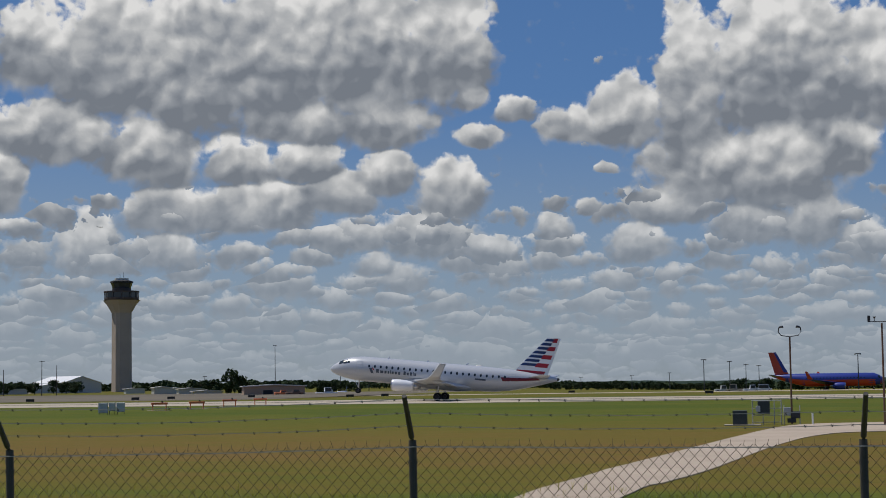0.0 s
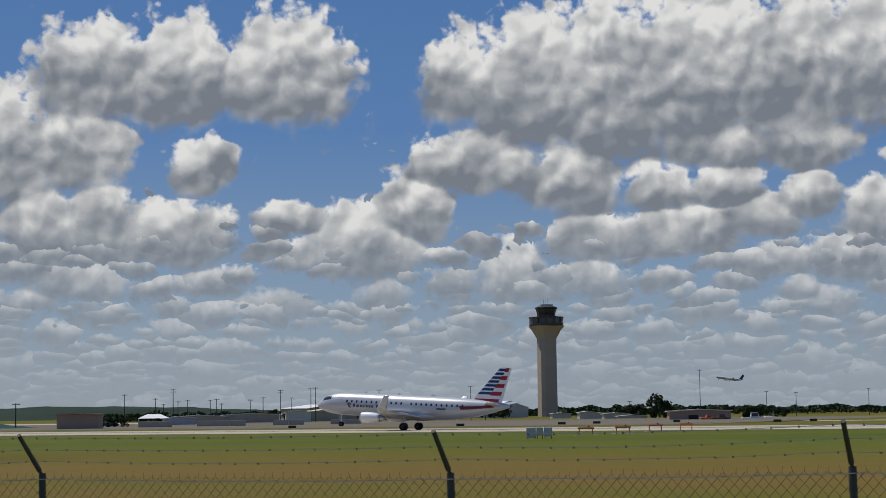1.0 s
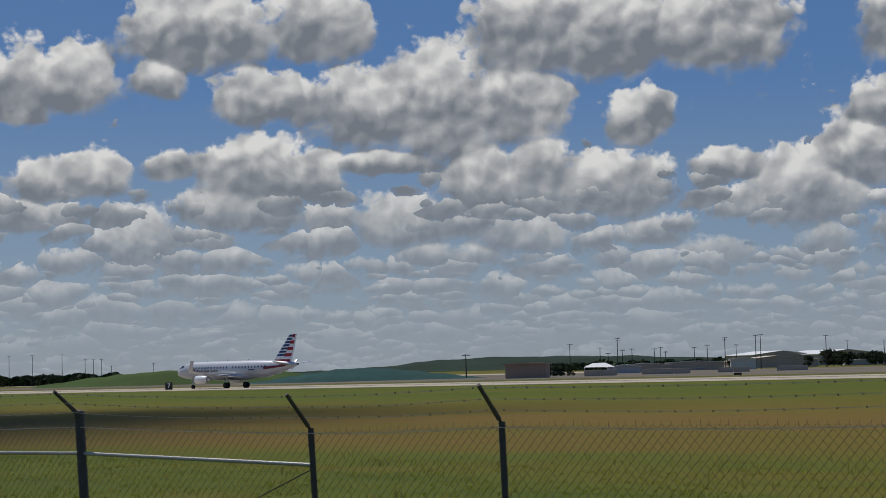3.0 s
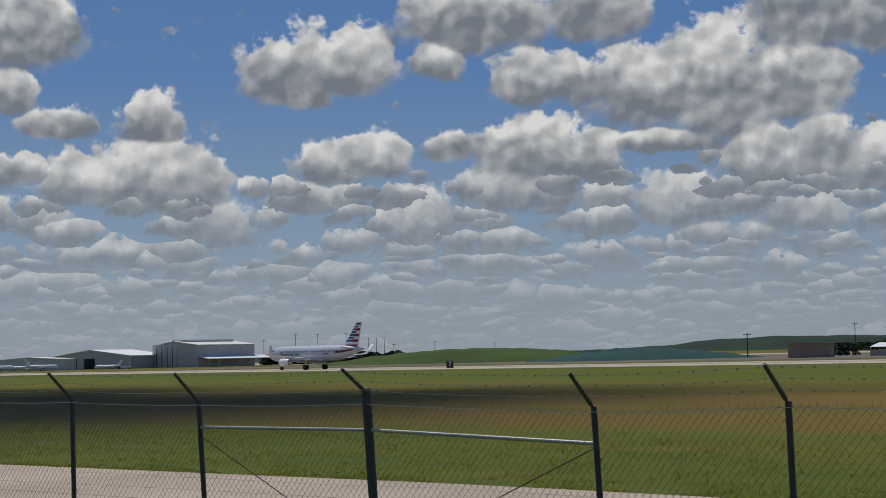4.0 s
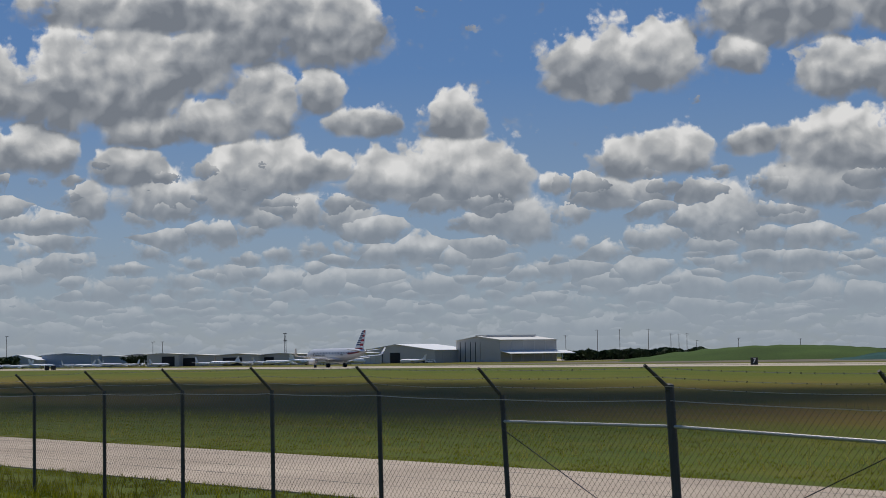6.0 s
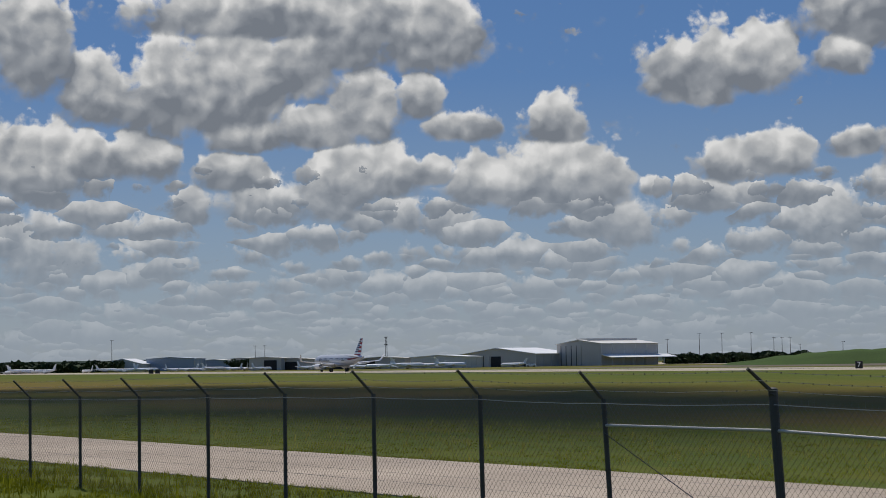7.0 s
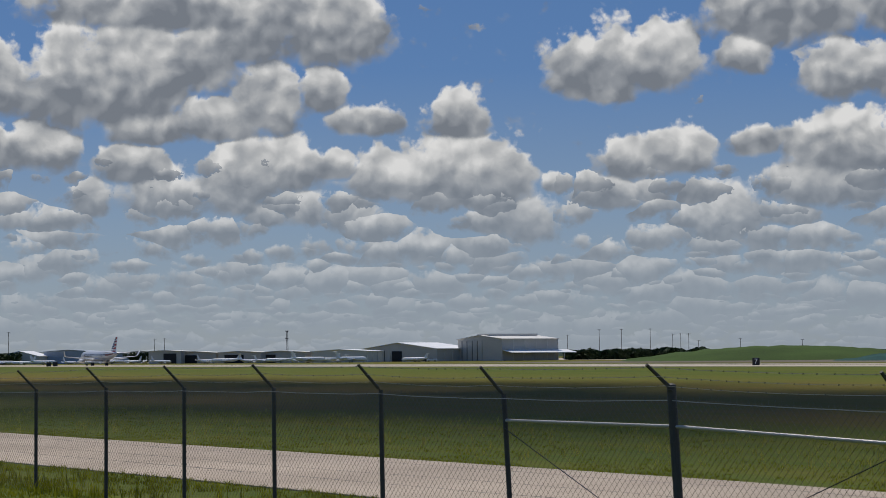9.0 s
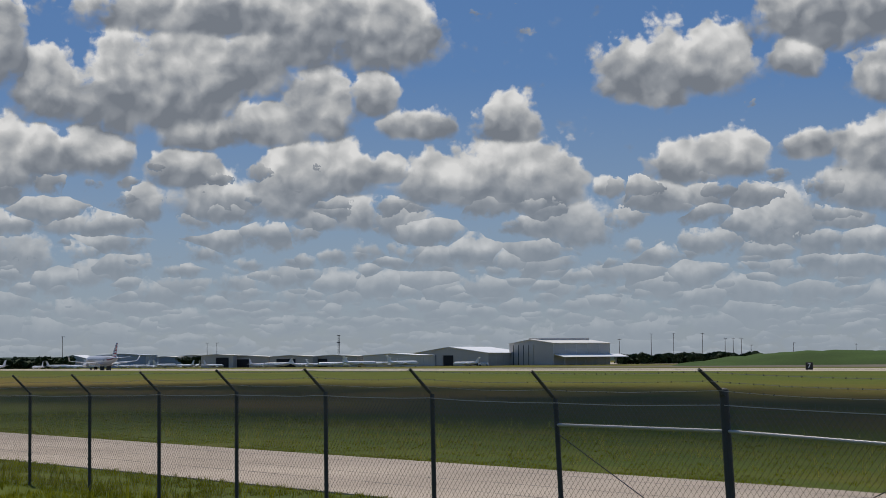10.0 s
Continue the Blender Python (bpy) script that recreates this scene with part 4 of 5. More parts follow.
def hangar(az, r, turn, W, L, eave, ridge, wall, roof, label, doors=(), opening=None, ribs=True, name="hangar", z=0.0):
    t = thing(name, label, "building", facing(az, r, turn, z))
    bm = bmesh.new()
    loft(bm, [[(-W, y, 0), (0, y, 0), (0, y, eave), (-W / 2, y, ridge - 0.05), (-W, y, eave)] for y in (0, L)])
    part("wall", bm, wall, t)
    roof_slabs(t, W, L, eave, ridge, roof)
    if ribs:
        n = max(3, int(L / 6))
        for i in range(n + 1):
            part("side_rib", box(bmesh.new(), 0, L * i / n - 0.15, 0.1, 0.12, L * i / n + 0.15, eave - 0.3), SHEET_LIGHT, t)
    for x0, x1 in doors:
        d = part("sliding_door", box(bmesh.new(), x0, -0.3, 0.1, x1, -0.02, eave - 0.6), wall, t)
        part("door_edge", box(bmesh.new(), x0 - 0.22, -0.36, 0.1, x0 + 0.22, -0.01, eave - 0.6), SHEET_DARK, d)
    if opening:
        part("doorway", box(bmesh.new(), opening[0], -0.12, 0.05, opening[1], -0.01, eave - 0.9), SHEET_DARK, t, "dark open doorway")
    return t


big = hangar(43.98, 820, -50, 32, 34, 9.9, 11.7, SHEET_GREY, SHEET_LIGHT, "large grey sheet-metal hangar with sliding doors", doors=((-28.5, -25), (-24.8, -21.2), (-21, -17.5), (-17.3, -14.0)))
part("roof_vent", box(bmesh.new(), -20, 2, 11.6, -12, 32, 12.5), SHEET_LIGHT, big)
lean = part("lean_to", box(bmesh.new(), 0.1, 1.0, 0, 6.4, 39, 0.12), ASPHALT, big, "open shed along the side wall")
part("lean_to_roof", loft(bmesh.new(), [[(0.1, y, 4.7), (6.6, y, 3.5), (6.6, y, 3.75), (0.1, y, 5.0)] for y in (0.4, 40.0)]), ROOF_WHITE, lean, "white sloping shed roof")
for k in range(6):
    part("shed_post", box(bmesh.new(), 6.0, 1.2 + 6.2 * k, 0, 6.25, 1.45 + 6.2 * k, 3.6), SHEET_GREY, lean)
hangar(46.05, 830, -38, 46, 30, 5.8, 8.7, SHEET_GREY, ROOF_WHITE, "low wide grey hangar with white roof and ajar doors", doors=((-44, -40), (-39.8, -35.5), (-35.3, -31), (-30.8, -27.2)), opening=(-26.5, -20.5))
hangar(48.25, 790, -20, 26, 20, 4.8, 5.6, SHEET_LIGHT, ROOF_WHITE, "long low pale shed with white roof", ribs=True, name="shed")
hangar(50.2, 800, -20, 22, 14, 4.6, 5.2, SHEET_GREY, SHEET_LIGHT, "row hangar with dark open bays", opening=(-20, -14), name="shed")
hangar(51.6, 800, -20, 20, 14, 4.6, 5.2, SHEET_GREY, SHEET_LIGHT, "row hangar with dark open bays", opening=(-17, -8), name="shed")
hangar(53.0, 810, -20, 20, 14, 4.6, 5.2, SHEET_GREY, SHEET_LIGHT, "row hangar with dark open bays", opening=(-17, -9), name="shed")
hangar(54.1, 810, -20, 15, 14, 5.4, 5.8, SHEET_GREY, SHEET_LIGHT, "small grey shed with one dark bay", opening=(-8, -2), name="shed")
hangar(56.8, 960, -15, 26, 22, 6.4, 7.2, BLUE_WALL, BLUE_WALL, "blue-grey sheet-metal hangar with plain walls", name="hangar")
hangar(55.7, 980, -15, 18, 18, 5.2, 5.8, BLUE_WALL, SHEET_LIGHT, "blue-grey sheet-metal workshop beside the hangar", name="hangar")
hangar(58.45, 950, -15, 20, 26, 4.0, 6.6, SHEET_LIGHT, ROOF_WHITE, "pale hangar with sloping white roof", name="hangar")
hangar(54.9, 1000, -15, 16, 18, 6.0, 6.6, SHEET_GREY, SHEET_LIGHT, "grey sheet-metal workshop behind the apron", name="hangar")

# warehouses and terminal sheds near the tower
hangar(13.9, 1000, 25, 34, 58, 6.0, 8.2, TAN_WALL, ROOF_WHITE, "long tan warehouse with white metal roof", name="warehouse")
hangar(15.9, 1010, 25, 34, 40, 6.4, 8.4, TAN_WALL, ROOF_WHITE, "long tan warehouse with white metal roof", name="warehouse")
hangar(15.7, 850, 20, 40, 16, 3.2, 5.2, TAN_WALL, TAN_ROOF, "tan workshop with pale tan roof", name="workshop")
hangar(10.75, 1020, 30, 24, 34, 5.4, 9.0, SHEET_GREY, ROOF_WHITE, "grey hangar with white roof beside the tower", name="hangar")
hangar(11.7, 1010, 20, 20, 14, 3.4, 5.0, SHEET_GREY, ROOF_WHITE, "low grey shed with pale roof", name="shed")
hangar(13.0, 900, 10, 30, 10, 2.2, 2.8, EQUIP_GREY, SHEET_LIGHT, "low pale store building", name="shed")
# buildings close behind the runway
hangar(24.21, 418, -8, 9.3, 8, 3.25, 3.4, BROWN_WALL, BROWN_WALL, "flat-roofed brown block building", ribs=False, name="brown_building")
for az, r, w, d, h, mat, label in ((20.3, 640, 17, 8, 2.6, TAN_WALL, "low tan equipment building by the poles"), (18.6, 650, 20, 8, 3.0, TAN_WALL, "low tan equipment building by the poles"), (17.6, 660, 9, 6, 3.8, SHEET_LIGHT, "small pale sheet-metal shed"),
                                   (23.6, 520, 7, 5, 2.2, SHEET_GREY, "small grey pump house"), (21.2, 560, 10, 5, 2.2, EQUIP_GREY, "low grey flat store building")):
    hangar(az, r, 4, w, d, h, h + 0.5, mat, SHEET_LIGHT, label, ribs=False, name="service_building")
hangar(4.42, 480, 6, 16, 9, 2.6, 3.0, BROWN_WALL, SHEET_LIGHT, "low brown building with pale flat roof", opening=(-11, -8.5), ribs=False, name="brown_building")
for az, r, w, h, mat in ((8.6, 660, 6, 2.6, SHEET_GREY), (7.6, 680, 9, 2.0, SHEET_GREY), (7.0, 640, 10, 1.3, EQUIP_GREY), (8.1, 720, 8, 2.0, SHEET_GREY), (9.4, 780, 8, 1.8, SHEET_GREY)):
    hangar(az, r, 8, w, 8, h, h + 0.4, mat, SHEET_GREY, "small pale airfield service building", ribs=False, name="service_building")

# low grey screen walls of the utility yard, slab by slab
slab = box(bmesh.new(), -1.9, -0.1, -0.3, 1.9, 0.1, 1.55, 0.03)
box(slab, -2.05, -0.16, -0.3, -1.9, 0.16, 1.7)
SLAB = mesh_of(slab, "slab")
SLAB.materials.append(TAN_WALL)
for az0, az1, r in ((23.0, 21.9, 440), (21.4, 19.4, 452), (19.0, 17.6, 465), (17.2, 15.8, 480)):
    wall = thing("screen_wall", "low grey concrete screen wall of the utility yard", "wall", facing((az0 + az1) / 2, r), "screen walls of the utility yard")
    n = int(radians(az0 - az1) * r / 4)
    for i in range(n):
        o = new("slab", SLAB)
        o.parent = wall
        o.matrix_basis = Matrix.Translation(((i - (n - 1) / 2) * 4.0, 0, 0))

# white peaked canopy on posts
canopy = thing("canopy", "white peaked canopy on slim posts", "canopy", facing(22.5, 455))
bm = bmesh.new()
loft(bm, [[(-3.9, -2.5, 2.3), (3.9, -2.5, 2.3), (3.9, 2.5, 2.3), (-3.9, 2.5, 2.3)], [(-1.6, -0.4, 3.35), (1.6, -0.4, 3.35), (1.6, 0.4, 3.35), (-1.6, 0.4, 3.35)]])
part("roof", bm, ROOF_WHITE, canopy)
for x in (-3.7, 3.7):
    for y in (-2.3, 2.3):
        part("post", tube(bmesh.new(), [(x, y, 0), (x, y, 2.3)], 0.08, 6), SHEET_GREY, canopy)

# ---- earth mounds and far hills ----


def ridge(name, az0, az1, r, depth, heights, mat, label, wobble=0.25, seed=3, category="mound", n=70, m=8):
    """A long rounded bank seen across its length; heights along it from az0 to az1."""
    bm = bmesh.new()
    rows = []
    for j in range(m + 1):
        g = j / m
        row = []
        for i in range(n + 1):
            f = i / n
            k = f * (len(heights) - 1)
            a = min(int(k), len(heights) - 2)
            s = k - a
            s = s * s * (3 - 2 * s)
            h = heights[a] + (heights[a + 1] - heights[a]) * s
            h *= math.sin(math.pi * min(1.0, g * 1.15) * 0.5) if g < 0.87 else max(0.0, (1 - g) / 0.13)
            h += wobble * noise.fractal(Vector((f * 26, g * 4, seed)), 1.0, 2.0, 4) * min(1.0, 4 * g) * (g < 0.95)
            p = at(az0 + (az1 - az0) * f, r + depth * g, max(h, 0) - 0.05)
            row.append(bm.verts.new(p))
        rows.append(row)
    for a, b in zip(rows, rows[1:]):
        for i in range(n):
            bm.faces.new((a[i], a[i + 1], b[i + 1], b[i]))
    bmesh.ops.recalc_face_normals(bm, faces=bm.faces)
    ob = part(name, bm, mat, smooth=True)
    return tagged(ob, label, category)


ridge("earth_mound", 40.6, 30.4, 540, 70, (0.0, 1.7, 3.2, 4.2, 4.9, 5.0, 4.7, 4.0, 2.2, 0.6), MOUND_GREEN, "long low green grass-covered earth mound")
ridge("covered_stockpile", 34.0, 26.0, 470, 40, (0.0, 0.9, 2.0, 2.9, 3.7, 3.9, 3.6, 2.9, 1.9, 1.1, 0.3), TARP, "long stockpile under a grey-green cover sheet", 0.3, 7)
ridge("far_hill", 31.5, 12.0, 2600, 500, (2, 10, 19, 22, 21, 19, 14, 9, 7, 7, 6), HILL, "far low dark wooded hill", 1.6, 5, "hill", 160)
ridge("far_hill", 72.0, 50.0, 2300, 400, (13, 13, 12.5, 13, 12, 12.5, 13, 10, 8, 5), HILL, "far low wooded ridge", 1.5, 9, "hill", 160)
ridge("far_hill", 14.0, -22.0, 2200, 300, (6, 7, 8, 7, 8, 8, 7, 6, 7, 7, 6, 7), HILL, "far dark line of wooded country", 1.6, 11, "hill", 220).location.z = -5.0
ridge("far_hill", 50.5, 30.0, 2400, 300, (6, 5, 5, 6, 6, 7, 6, 6), HILL, "far dark line of wooded country", 1.6, 13, "hill", 160)


# ---- trees ----


def tree_meshes(seed):
    """Trunk with limbs, and a crown of many small leaf clumps, about 1 m high, to be scaled."""
    rnd = random.Random(seed)
    trunk = bmesh.new()
    tube(trunk, [(0, 0, -0.03), (0.01, 0, 0.18), (-0.01, 0.01, 0.42), (0.02, 0, 0.7)], [0.035, 0.028, 0.02, 0.008], 7)
    crown = bmesh.new()
    heads = []
    for k in range(12):
        a, h = rnd.uniform(0, 6.28), rnd.uniform(0.2, 0.84)
        q = rnd.uniform(0.1, 0.36) * (1.15 - abs(h - 0.55))
        p = Vector((q * math.cos(a), q * math.sin(a), h))
        tube(trunk, [(0, 0, 0.2 + 0.25 * rnd.random()), p * 0.6 + Vector((0, 0, 0.15)), p], [0.014, 0.009, 0.003], 5)
        heads.append((p, rnd.uniform(0.15, 0.25)))
    for p, r in heads:
        for _ in range(46):
            d = Vector((rnd.gauss(0, 1), rnd.gauss(0, 1), rnd.gauss(0, 0.8))).normalized() * r * rnd.uniform(0.55, 1.0)
            c = p + d
            s = rnd.uniform(0.03, 0.065)
            u = Vector((rnd.gauss(0, 1), rnd.gauss(0, 1), rnd.gauss(0, 1))).normalized()
            v = u.orthogonal().normalized()
            t = u.cross(v)
            ring = [crown.verts.new(c + s * (math.cos(b) * v * rnd.uniform(0.6, 1.2) + math.sin(b) * t) + 0.3 * s * u * rnd.uniform(-1, 1)) for b in (0, 1.05, 2.1, 3.14, 4.2, 5.24)]
            crown.faces.new(ring)
    return mesh_of(trunk, "trunk"), mesh_of(crown, "crown")


TREES = [tree_meshes(s) for s in (1, 2, 3, 4)]
for a, b in TREES:
    a.materials.append(BARK)
    b.materials.append(LEAF)


def tree(az, r, h, wide=1.0, kind=0, label="dark green broadleaf tree", group=""):
    t = thing("tree", label, "tree", facing(az, r, kind * 70.0), group)
    t.scale = (h * wide, h * wide, h)
    for name, me in zip(("trunk", "crown"), TREES[kind % len(TREES)]):
        o = new(name, me)
        o.parent = t
    return t


rnd = random.Random(11)
tree(6.75, 640, 9.5, 0.75, 0, "tall dark tree with open crown")
tree(6.45, 650, 7.0, 0.9, 1)
tree(7.3, 700, 6.0, 1.3, 2)
tree(6.0, 700, 5.0, 1.2, 3)
tree(7.6, 720, 5.5, 1.3, 1)
tree(18.3, 840, 4.6, 1.2, 2, "round dark shrub-like tree")
tree(16.0, 830, 5.2, 1.1, 1, "round dark shrub-like tree")
for az0, az1, n, r, h0, h1, group in ((15.4, 12.6, 14, 880, 5.0, 8.5, "trees beside the warehouses"), (12.2, 11.2, 5, 930, 5, 8, "trees beside the warehouses"), (42.0, 38.6, 22, 900, 4.0, 6.0, "trees beyond the mound"), (64.8, 59.4, 30, 900, 4, 6.0, "trees at the field's west end"),
                               (55.6, 54.4, 6, 900, 5, 7, "trees behind the sheds"), (24.2, 23.2, 4, 470, 2.4, 3.4, "bushes beside the brown building"), (4.0, 2.5, 6, 760, 4, 6, "trees along the far side"), (-3.4, -9.0, 30, 1100, 4.0, 6.0, "trees along the far side"), (-9.0, -12.0, 8, 1000, 5, 8, "trees along the far side")):
    for i in range(n):
        tree(az0 + (az1 - az0) * (i + rnd.uniform(-0.3, 0.3)) / n, r * rnd.uniform(0.97, 1.05), rnd.uniform(h0, h1), rnd.uniform(0.9, 1.5), rnd.randrange(4), group=group)

# ---- poles and masts ----


def utility_pole(az, r, h, arms=1):
    t = thing("utility_pole", "dark wooden utility pole with crossarm", "utility pole", facing(az, r, 20), "utility poles")
    part("pole", tube(bmesh.new(), [(0, 0, -0.3), (0, 0, h)], [0.19, 0.12], 7), WOOD_POLE, t)
    for k in range(arms):
        z = h - 0.4 - 0.9 * k
        arm = part("crossarm", box(bmesh.new(), -1.1, -0.2, z, 1.1, -0.08, z + 0.14), WOOD_POLE, t)
        for x in (-0.95, -0.4, 0.4, 0.95):
            part("insulator", tube(bmesh.new(), [(x, -0.14, z + 0.14), (x, -0.14, z + 0.36)], 0.05, 6), EQUIP_GREY, arm)
    return t


for az, h, arms in ((23.4, 10.5, 1), (22.45, 9.0, 1), (22.2, 7.0, 1), (21.9, 12.2, 2), (21.75, 8, 1), (21.45, 8.3, 1), (20.75, 8.2, 1), (20.55, 8.6, 1), (20.4, 7, 1), (19.1, 9.0, 1), (18.55, 11.5, 2), (26.7, 9.6, 1), (17.6, 12.0, 1), (17.45, 12.2, 1), (15.45, 11.2, 1), (13.7, 9.0, 0), (12.55, 12.0, 1), (12.1, 10.5, 0)):
    utility_pole(az, 720 if az < 26 else 480, h * 1.12 if az < 26 else 6.6, arms)
for az, h in ((41.9, 14), (40.9, 17), (40.2, 17), (39.3, 17), (38.6, 14), (38.35, 14), (38.1, 14), (37.8, 10), (36.5, 11), (34.6, 10), (63.6, 16), (59.35, 18), (54.9, 14), (54.6, 14)):
    utility_pole(az, 1050, h, 1)


def light_mast(az, r, h, label="slim grey floodlight mast", twin=False):
    t = thing("light_mast", label, "light mast", facing(az, r), "light masts")
    part("pole", tube(bmesh.new(), [(0, 0, -0.3), (0, 0, h)], [0.2, 0.11], 8), DARK_STEEL, t)
    head = part("head_frame", box(bmesh.new(), -0.9, -0.15, h - 0.1, 0.9, 0.15, h + 0.1), DARK_STEEL, t)
    for x in ((-0.75, 0.75) if twin else (-0.7, 0.0, 0.7)):
        part("floodlight", box(bmesh.new(), x - 0.28, -0.4, h - 0.32, x + 0.28, 0.1, h - 0.05, 0.04), EQUIP_GREY, head)
    return t


light_mast(5.35, 900, 22.5)
for az, r, top in ((-8.15, 640, 0.62), (-8.95, 680, 0.55), (-9.45, 700, 0.45), (-9.85, 720, 0.41), (-12.87, 540, 0.73), (-5.9, 900, 0.15), (-7.08, 900, 0.22), (-4.3, 1000, 0.12), (3.3, 1000, 0.55), (14.8, 1000, 0.6), (19.5, 800, 0.5), (18.2, 900, 0.55), (2.4, 900, 0.5), (7.55, 800, 0.3), (0.2, 1000, 0.6)):
    light_mast(az, r, 2.75 - land(at(az, r)) + r * math.tan(radians(top)), twin=True)

# lattice radio mast by the sheds
mast = thing("radio_mast", "thin grey lattice radio mast with antennas", "radio mast", facing(50.78, 815))
H = 14.2
for k in range(3):
    a = 2.0944 * k
    part("leg", tube(bmesh.new(), [(0.7 * math.cos(a), 0.7 * math.sin(a), 0), (0.35 * math.cos(a), 0.35 * math.sin(a), H)], 0.09, 5), DARK_STEEL, mast)
for k in range(14):
    z = k * H / 14
    r = 0.7 - 0.35 * z / H
    for j in range(3):
        a, b = 2.0944 * j, 2.0944 * (j + 1)
        part("brace", tube(bmesh.new(), [(r * math.cos(a), r * math.sin(a), z), (r * 0.97 * math.cos(b), r * 0.97 * math.sin(b), z + H / 14)], 0.04, 4), DARK_STEEL, mast)
part("antenna_ring", box(bmesh.new(), -0.8, -0.3, H - 0.15, 0.8, 0.3, H + 0.15), DARK_STEEL, mast)
part("antenna_ring", box(bmesh.new(), -0.7, -0.3, 10.7, 0.7, 0.3, 11.1), DARK_STEEL, mast)

# ---- runway furniture ----


def distance_board(az, r, h=1.45, w=1.3, digit=""):
    t = thing("distance_board", "black runway distance board with white figure", "runway sign", facing(az, r, -8), "runway distance boards")
    panel = part("panel", box(bmesh.new(), -w / 2, -0.09, 0.12, w / 2, 0.09, h, 0.02), SIGN_BLACK, t)
    for x in (-w * 0.35, w * 0.35):
        part("leg", tube(bmesh.new(), [(x, 0, 0), (x, 0, 0.14)], 0.05, 6), EQUIP_GREY, t)
    if digit:
        cu = bpy.data.curves.new("figure", "FONT")
        cu.body, cu.size, cu.extrude, cu.align_x, cu.align_y = digit, 1.25, 0.004, "CENTER", "CENTER"
        o = new("figure_outline", cu)
        me = o.to_mesh().copy()
        o.to_mesh_clear()
        bpy.data.objects.remove(o)
        fig = new("figure", me)
        fig.data.materials.append(SIGN_WHITE)
        fig.parent = panel
        fig.matrix_basis = Matrix.Translation((0, -0.1, (h + 0.12) / 2)) @ Matrix.Rotation(radians(90), 4, "X")
    return t


distance_board(36.06, 330, digit="7")
distance_board(57.95, 600, 1.5, 1.5)
distance_board(58.15, 602, 1.5, 1.5)

# equipment cabinets on a stand beside the runway
stand = thing("equipment_stand", "pale grey equipment cabinets on a low steel stand", "equipment cabinet", facing(10.42, 172))
for x0, x1, z0 in ((-1.25, -0.35, 0.12), (-0.3, 0.35, 0.32), (0.42, 1.2, 0.22)):
    c = part("cabinet", box(bmesh.new(), x0, -0.35, z0, x1, 0.35, 1.1, 0.03), EQUIP_GREY, stand)
    part("cabinet_door", box(bmesh.new(), x0 + 0.06, -0.37, z0 + 0.06, x1 - 0.06, -0.34, 1.04, 0.01), EQUIP_GREY, c)
    for x in (x0 + 0.08, x1 - 0.08):
        part("leg", box(bmesh.new(), x - 0.03, -0.3, -0.05, x + 0.03, -0.24, z0), DARK_STEEL, stand)


def orange_stand(az, r):
    t = thing("marker_stand", "faded orange antenna stand on two legs", "marker", facing(az, r, 12), "orange stands beside the runway")
    part("beam", box(bmesh.new(), -0.85, -0.12, 0.62, 0.85, 0.12, 0.84, 0.02), ORANGE, t)
    for x in (-0.7, 0.7):
        part("leg", box(bmesh.new(), x - 0.05, -0.05, -0.05, x + 0.05, 0.05, 0.62), ORANGE, t)
    part("lamp_head", tube(bmesh.new(), [(0.3, 0, 0.84), (0.3, 0, 1.0)], 0.09, 8), DARK_STEEL, t)
    part("pad", box(bmesh.new(), -1.2, -0.6, -0.05, 1.2, 0.6, 0.04), CONCRETE, t)


for az, r in ((8.96, 190), (7.8, 196), (6.78, 214), (5.82, 226)):
    orange_stand(az, r)
for az, r in ((9.7, 330), (8.6, 345), (3.0, 330), (12.9, 320), (18.2, 330), (-4.0, 400), (-8.3, 300), (6.1, 370), (1.9, 345), (-16.0, 290)):
    t = thing("guidance_sign", "small dark taxiway guidance sign", "runway sign", facing(az, r, 5), "taxiway guidance signs")
    part("panel", box(bmesh.new(), -0.7, -0.1, 0.15, 0.7, 0.1, 0.6, 0.02), SIGN_BLACK, t)
    for x in (-0.5, 0.5):
        part("leg", box(bmesh.new(), x - 0.04, -0.04, -0.05, x + 0.04, 0.04, 0.16), EQUIP_GREY, t)

# ---- branch road, weather instruments and cabinets on the near grass ----
bm = bmesh.new()
left = [at(1.5, 25.5), at(-2.31, 43.6), at(-7.29, 70.0), at(-10.1, 98.0), at(-11.3, 107.0), at(-13.5, 110.0), at(-20.0, 118.0)]
right = [at(-3.2, 25.5), at(-5.5, 43.2), at(-8.15, 54.9), at(-10.3, 75.0), at(-11.7, 88.0), at(-13.6, 93.0), at(-20.0, 100.0)]


def smooth_line(p, n=8):
    out = []
    for i in range(len(p) - 1):
        a, b, c, d = p[max(i - 1, 0)], p[i], p[i + 1], p[min(i + 2, len(p) - 1)]
        for k in range(n):
            t = k / n
            out.append(0.5 * ((2 * b) + (c - a) * t + (2 * a - 5 * b + 4 * c - d) * t * t + (3 * b - a - 3 * c + d) * t ** 3))
    return out + [p[-1]]


pairs = list(zip(smooth_line(left), smooth_line(right)))
rows = []
for a, b in pairs:
    w = noise.noise(a * 0.35) * 0.25
    a, b = a + (a - b).normalized() * w, b - (a - b).normalized() * w
    rows.append([bm.verts.new(Vector((p.x, p.y, z + rise(p.dot(RUN_OUT))))) for p, z in ((a, -0.2), (a, 0.028), (b, 0.028), (b, -0.2))])
for p, q in zip(rows, rows[1:]):
    for j in range(3):
        bm.faces.new((p[j], p[j + 1], q[j + 1], q[j]))
bmesh.ops.recalc_face_normals(bm, faces=bm.faces)
tagged(part("branch_road", bm, ROAD), "pale gravelly service road curving over the grass", "road", kind="structure")


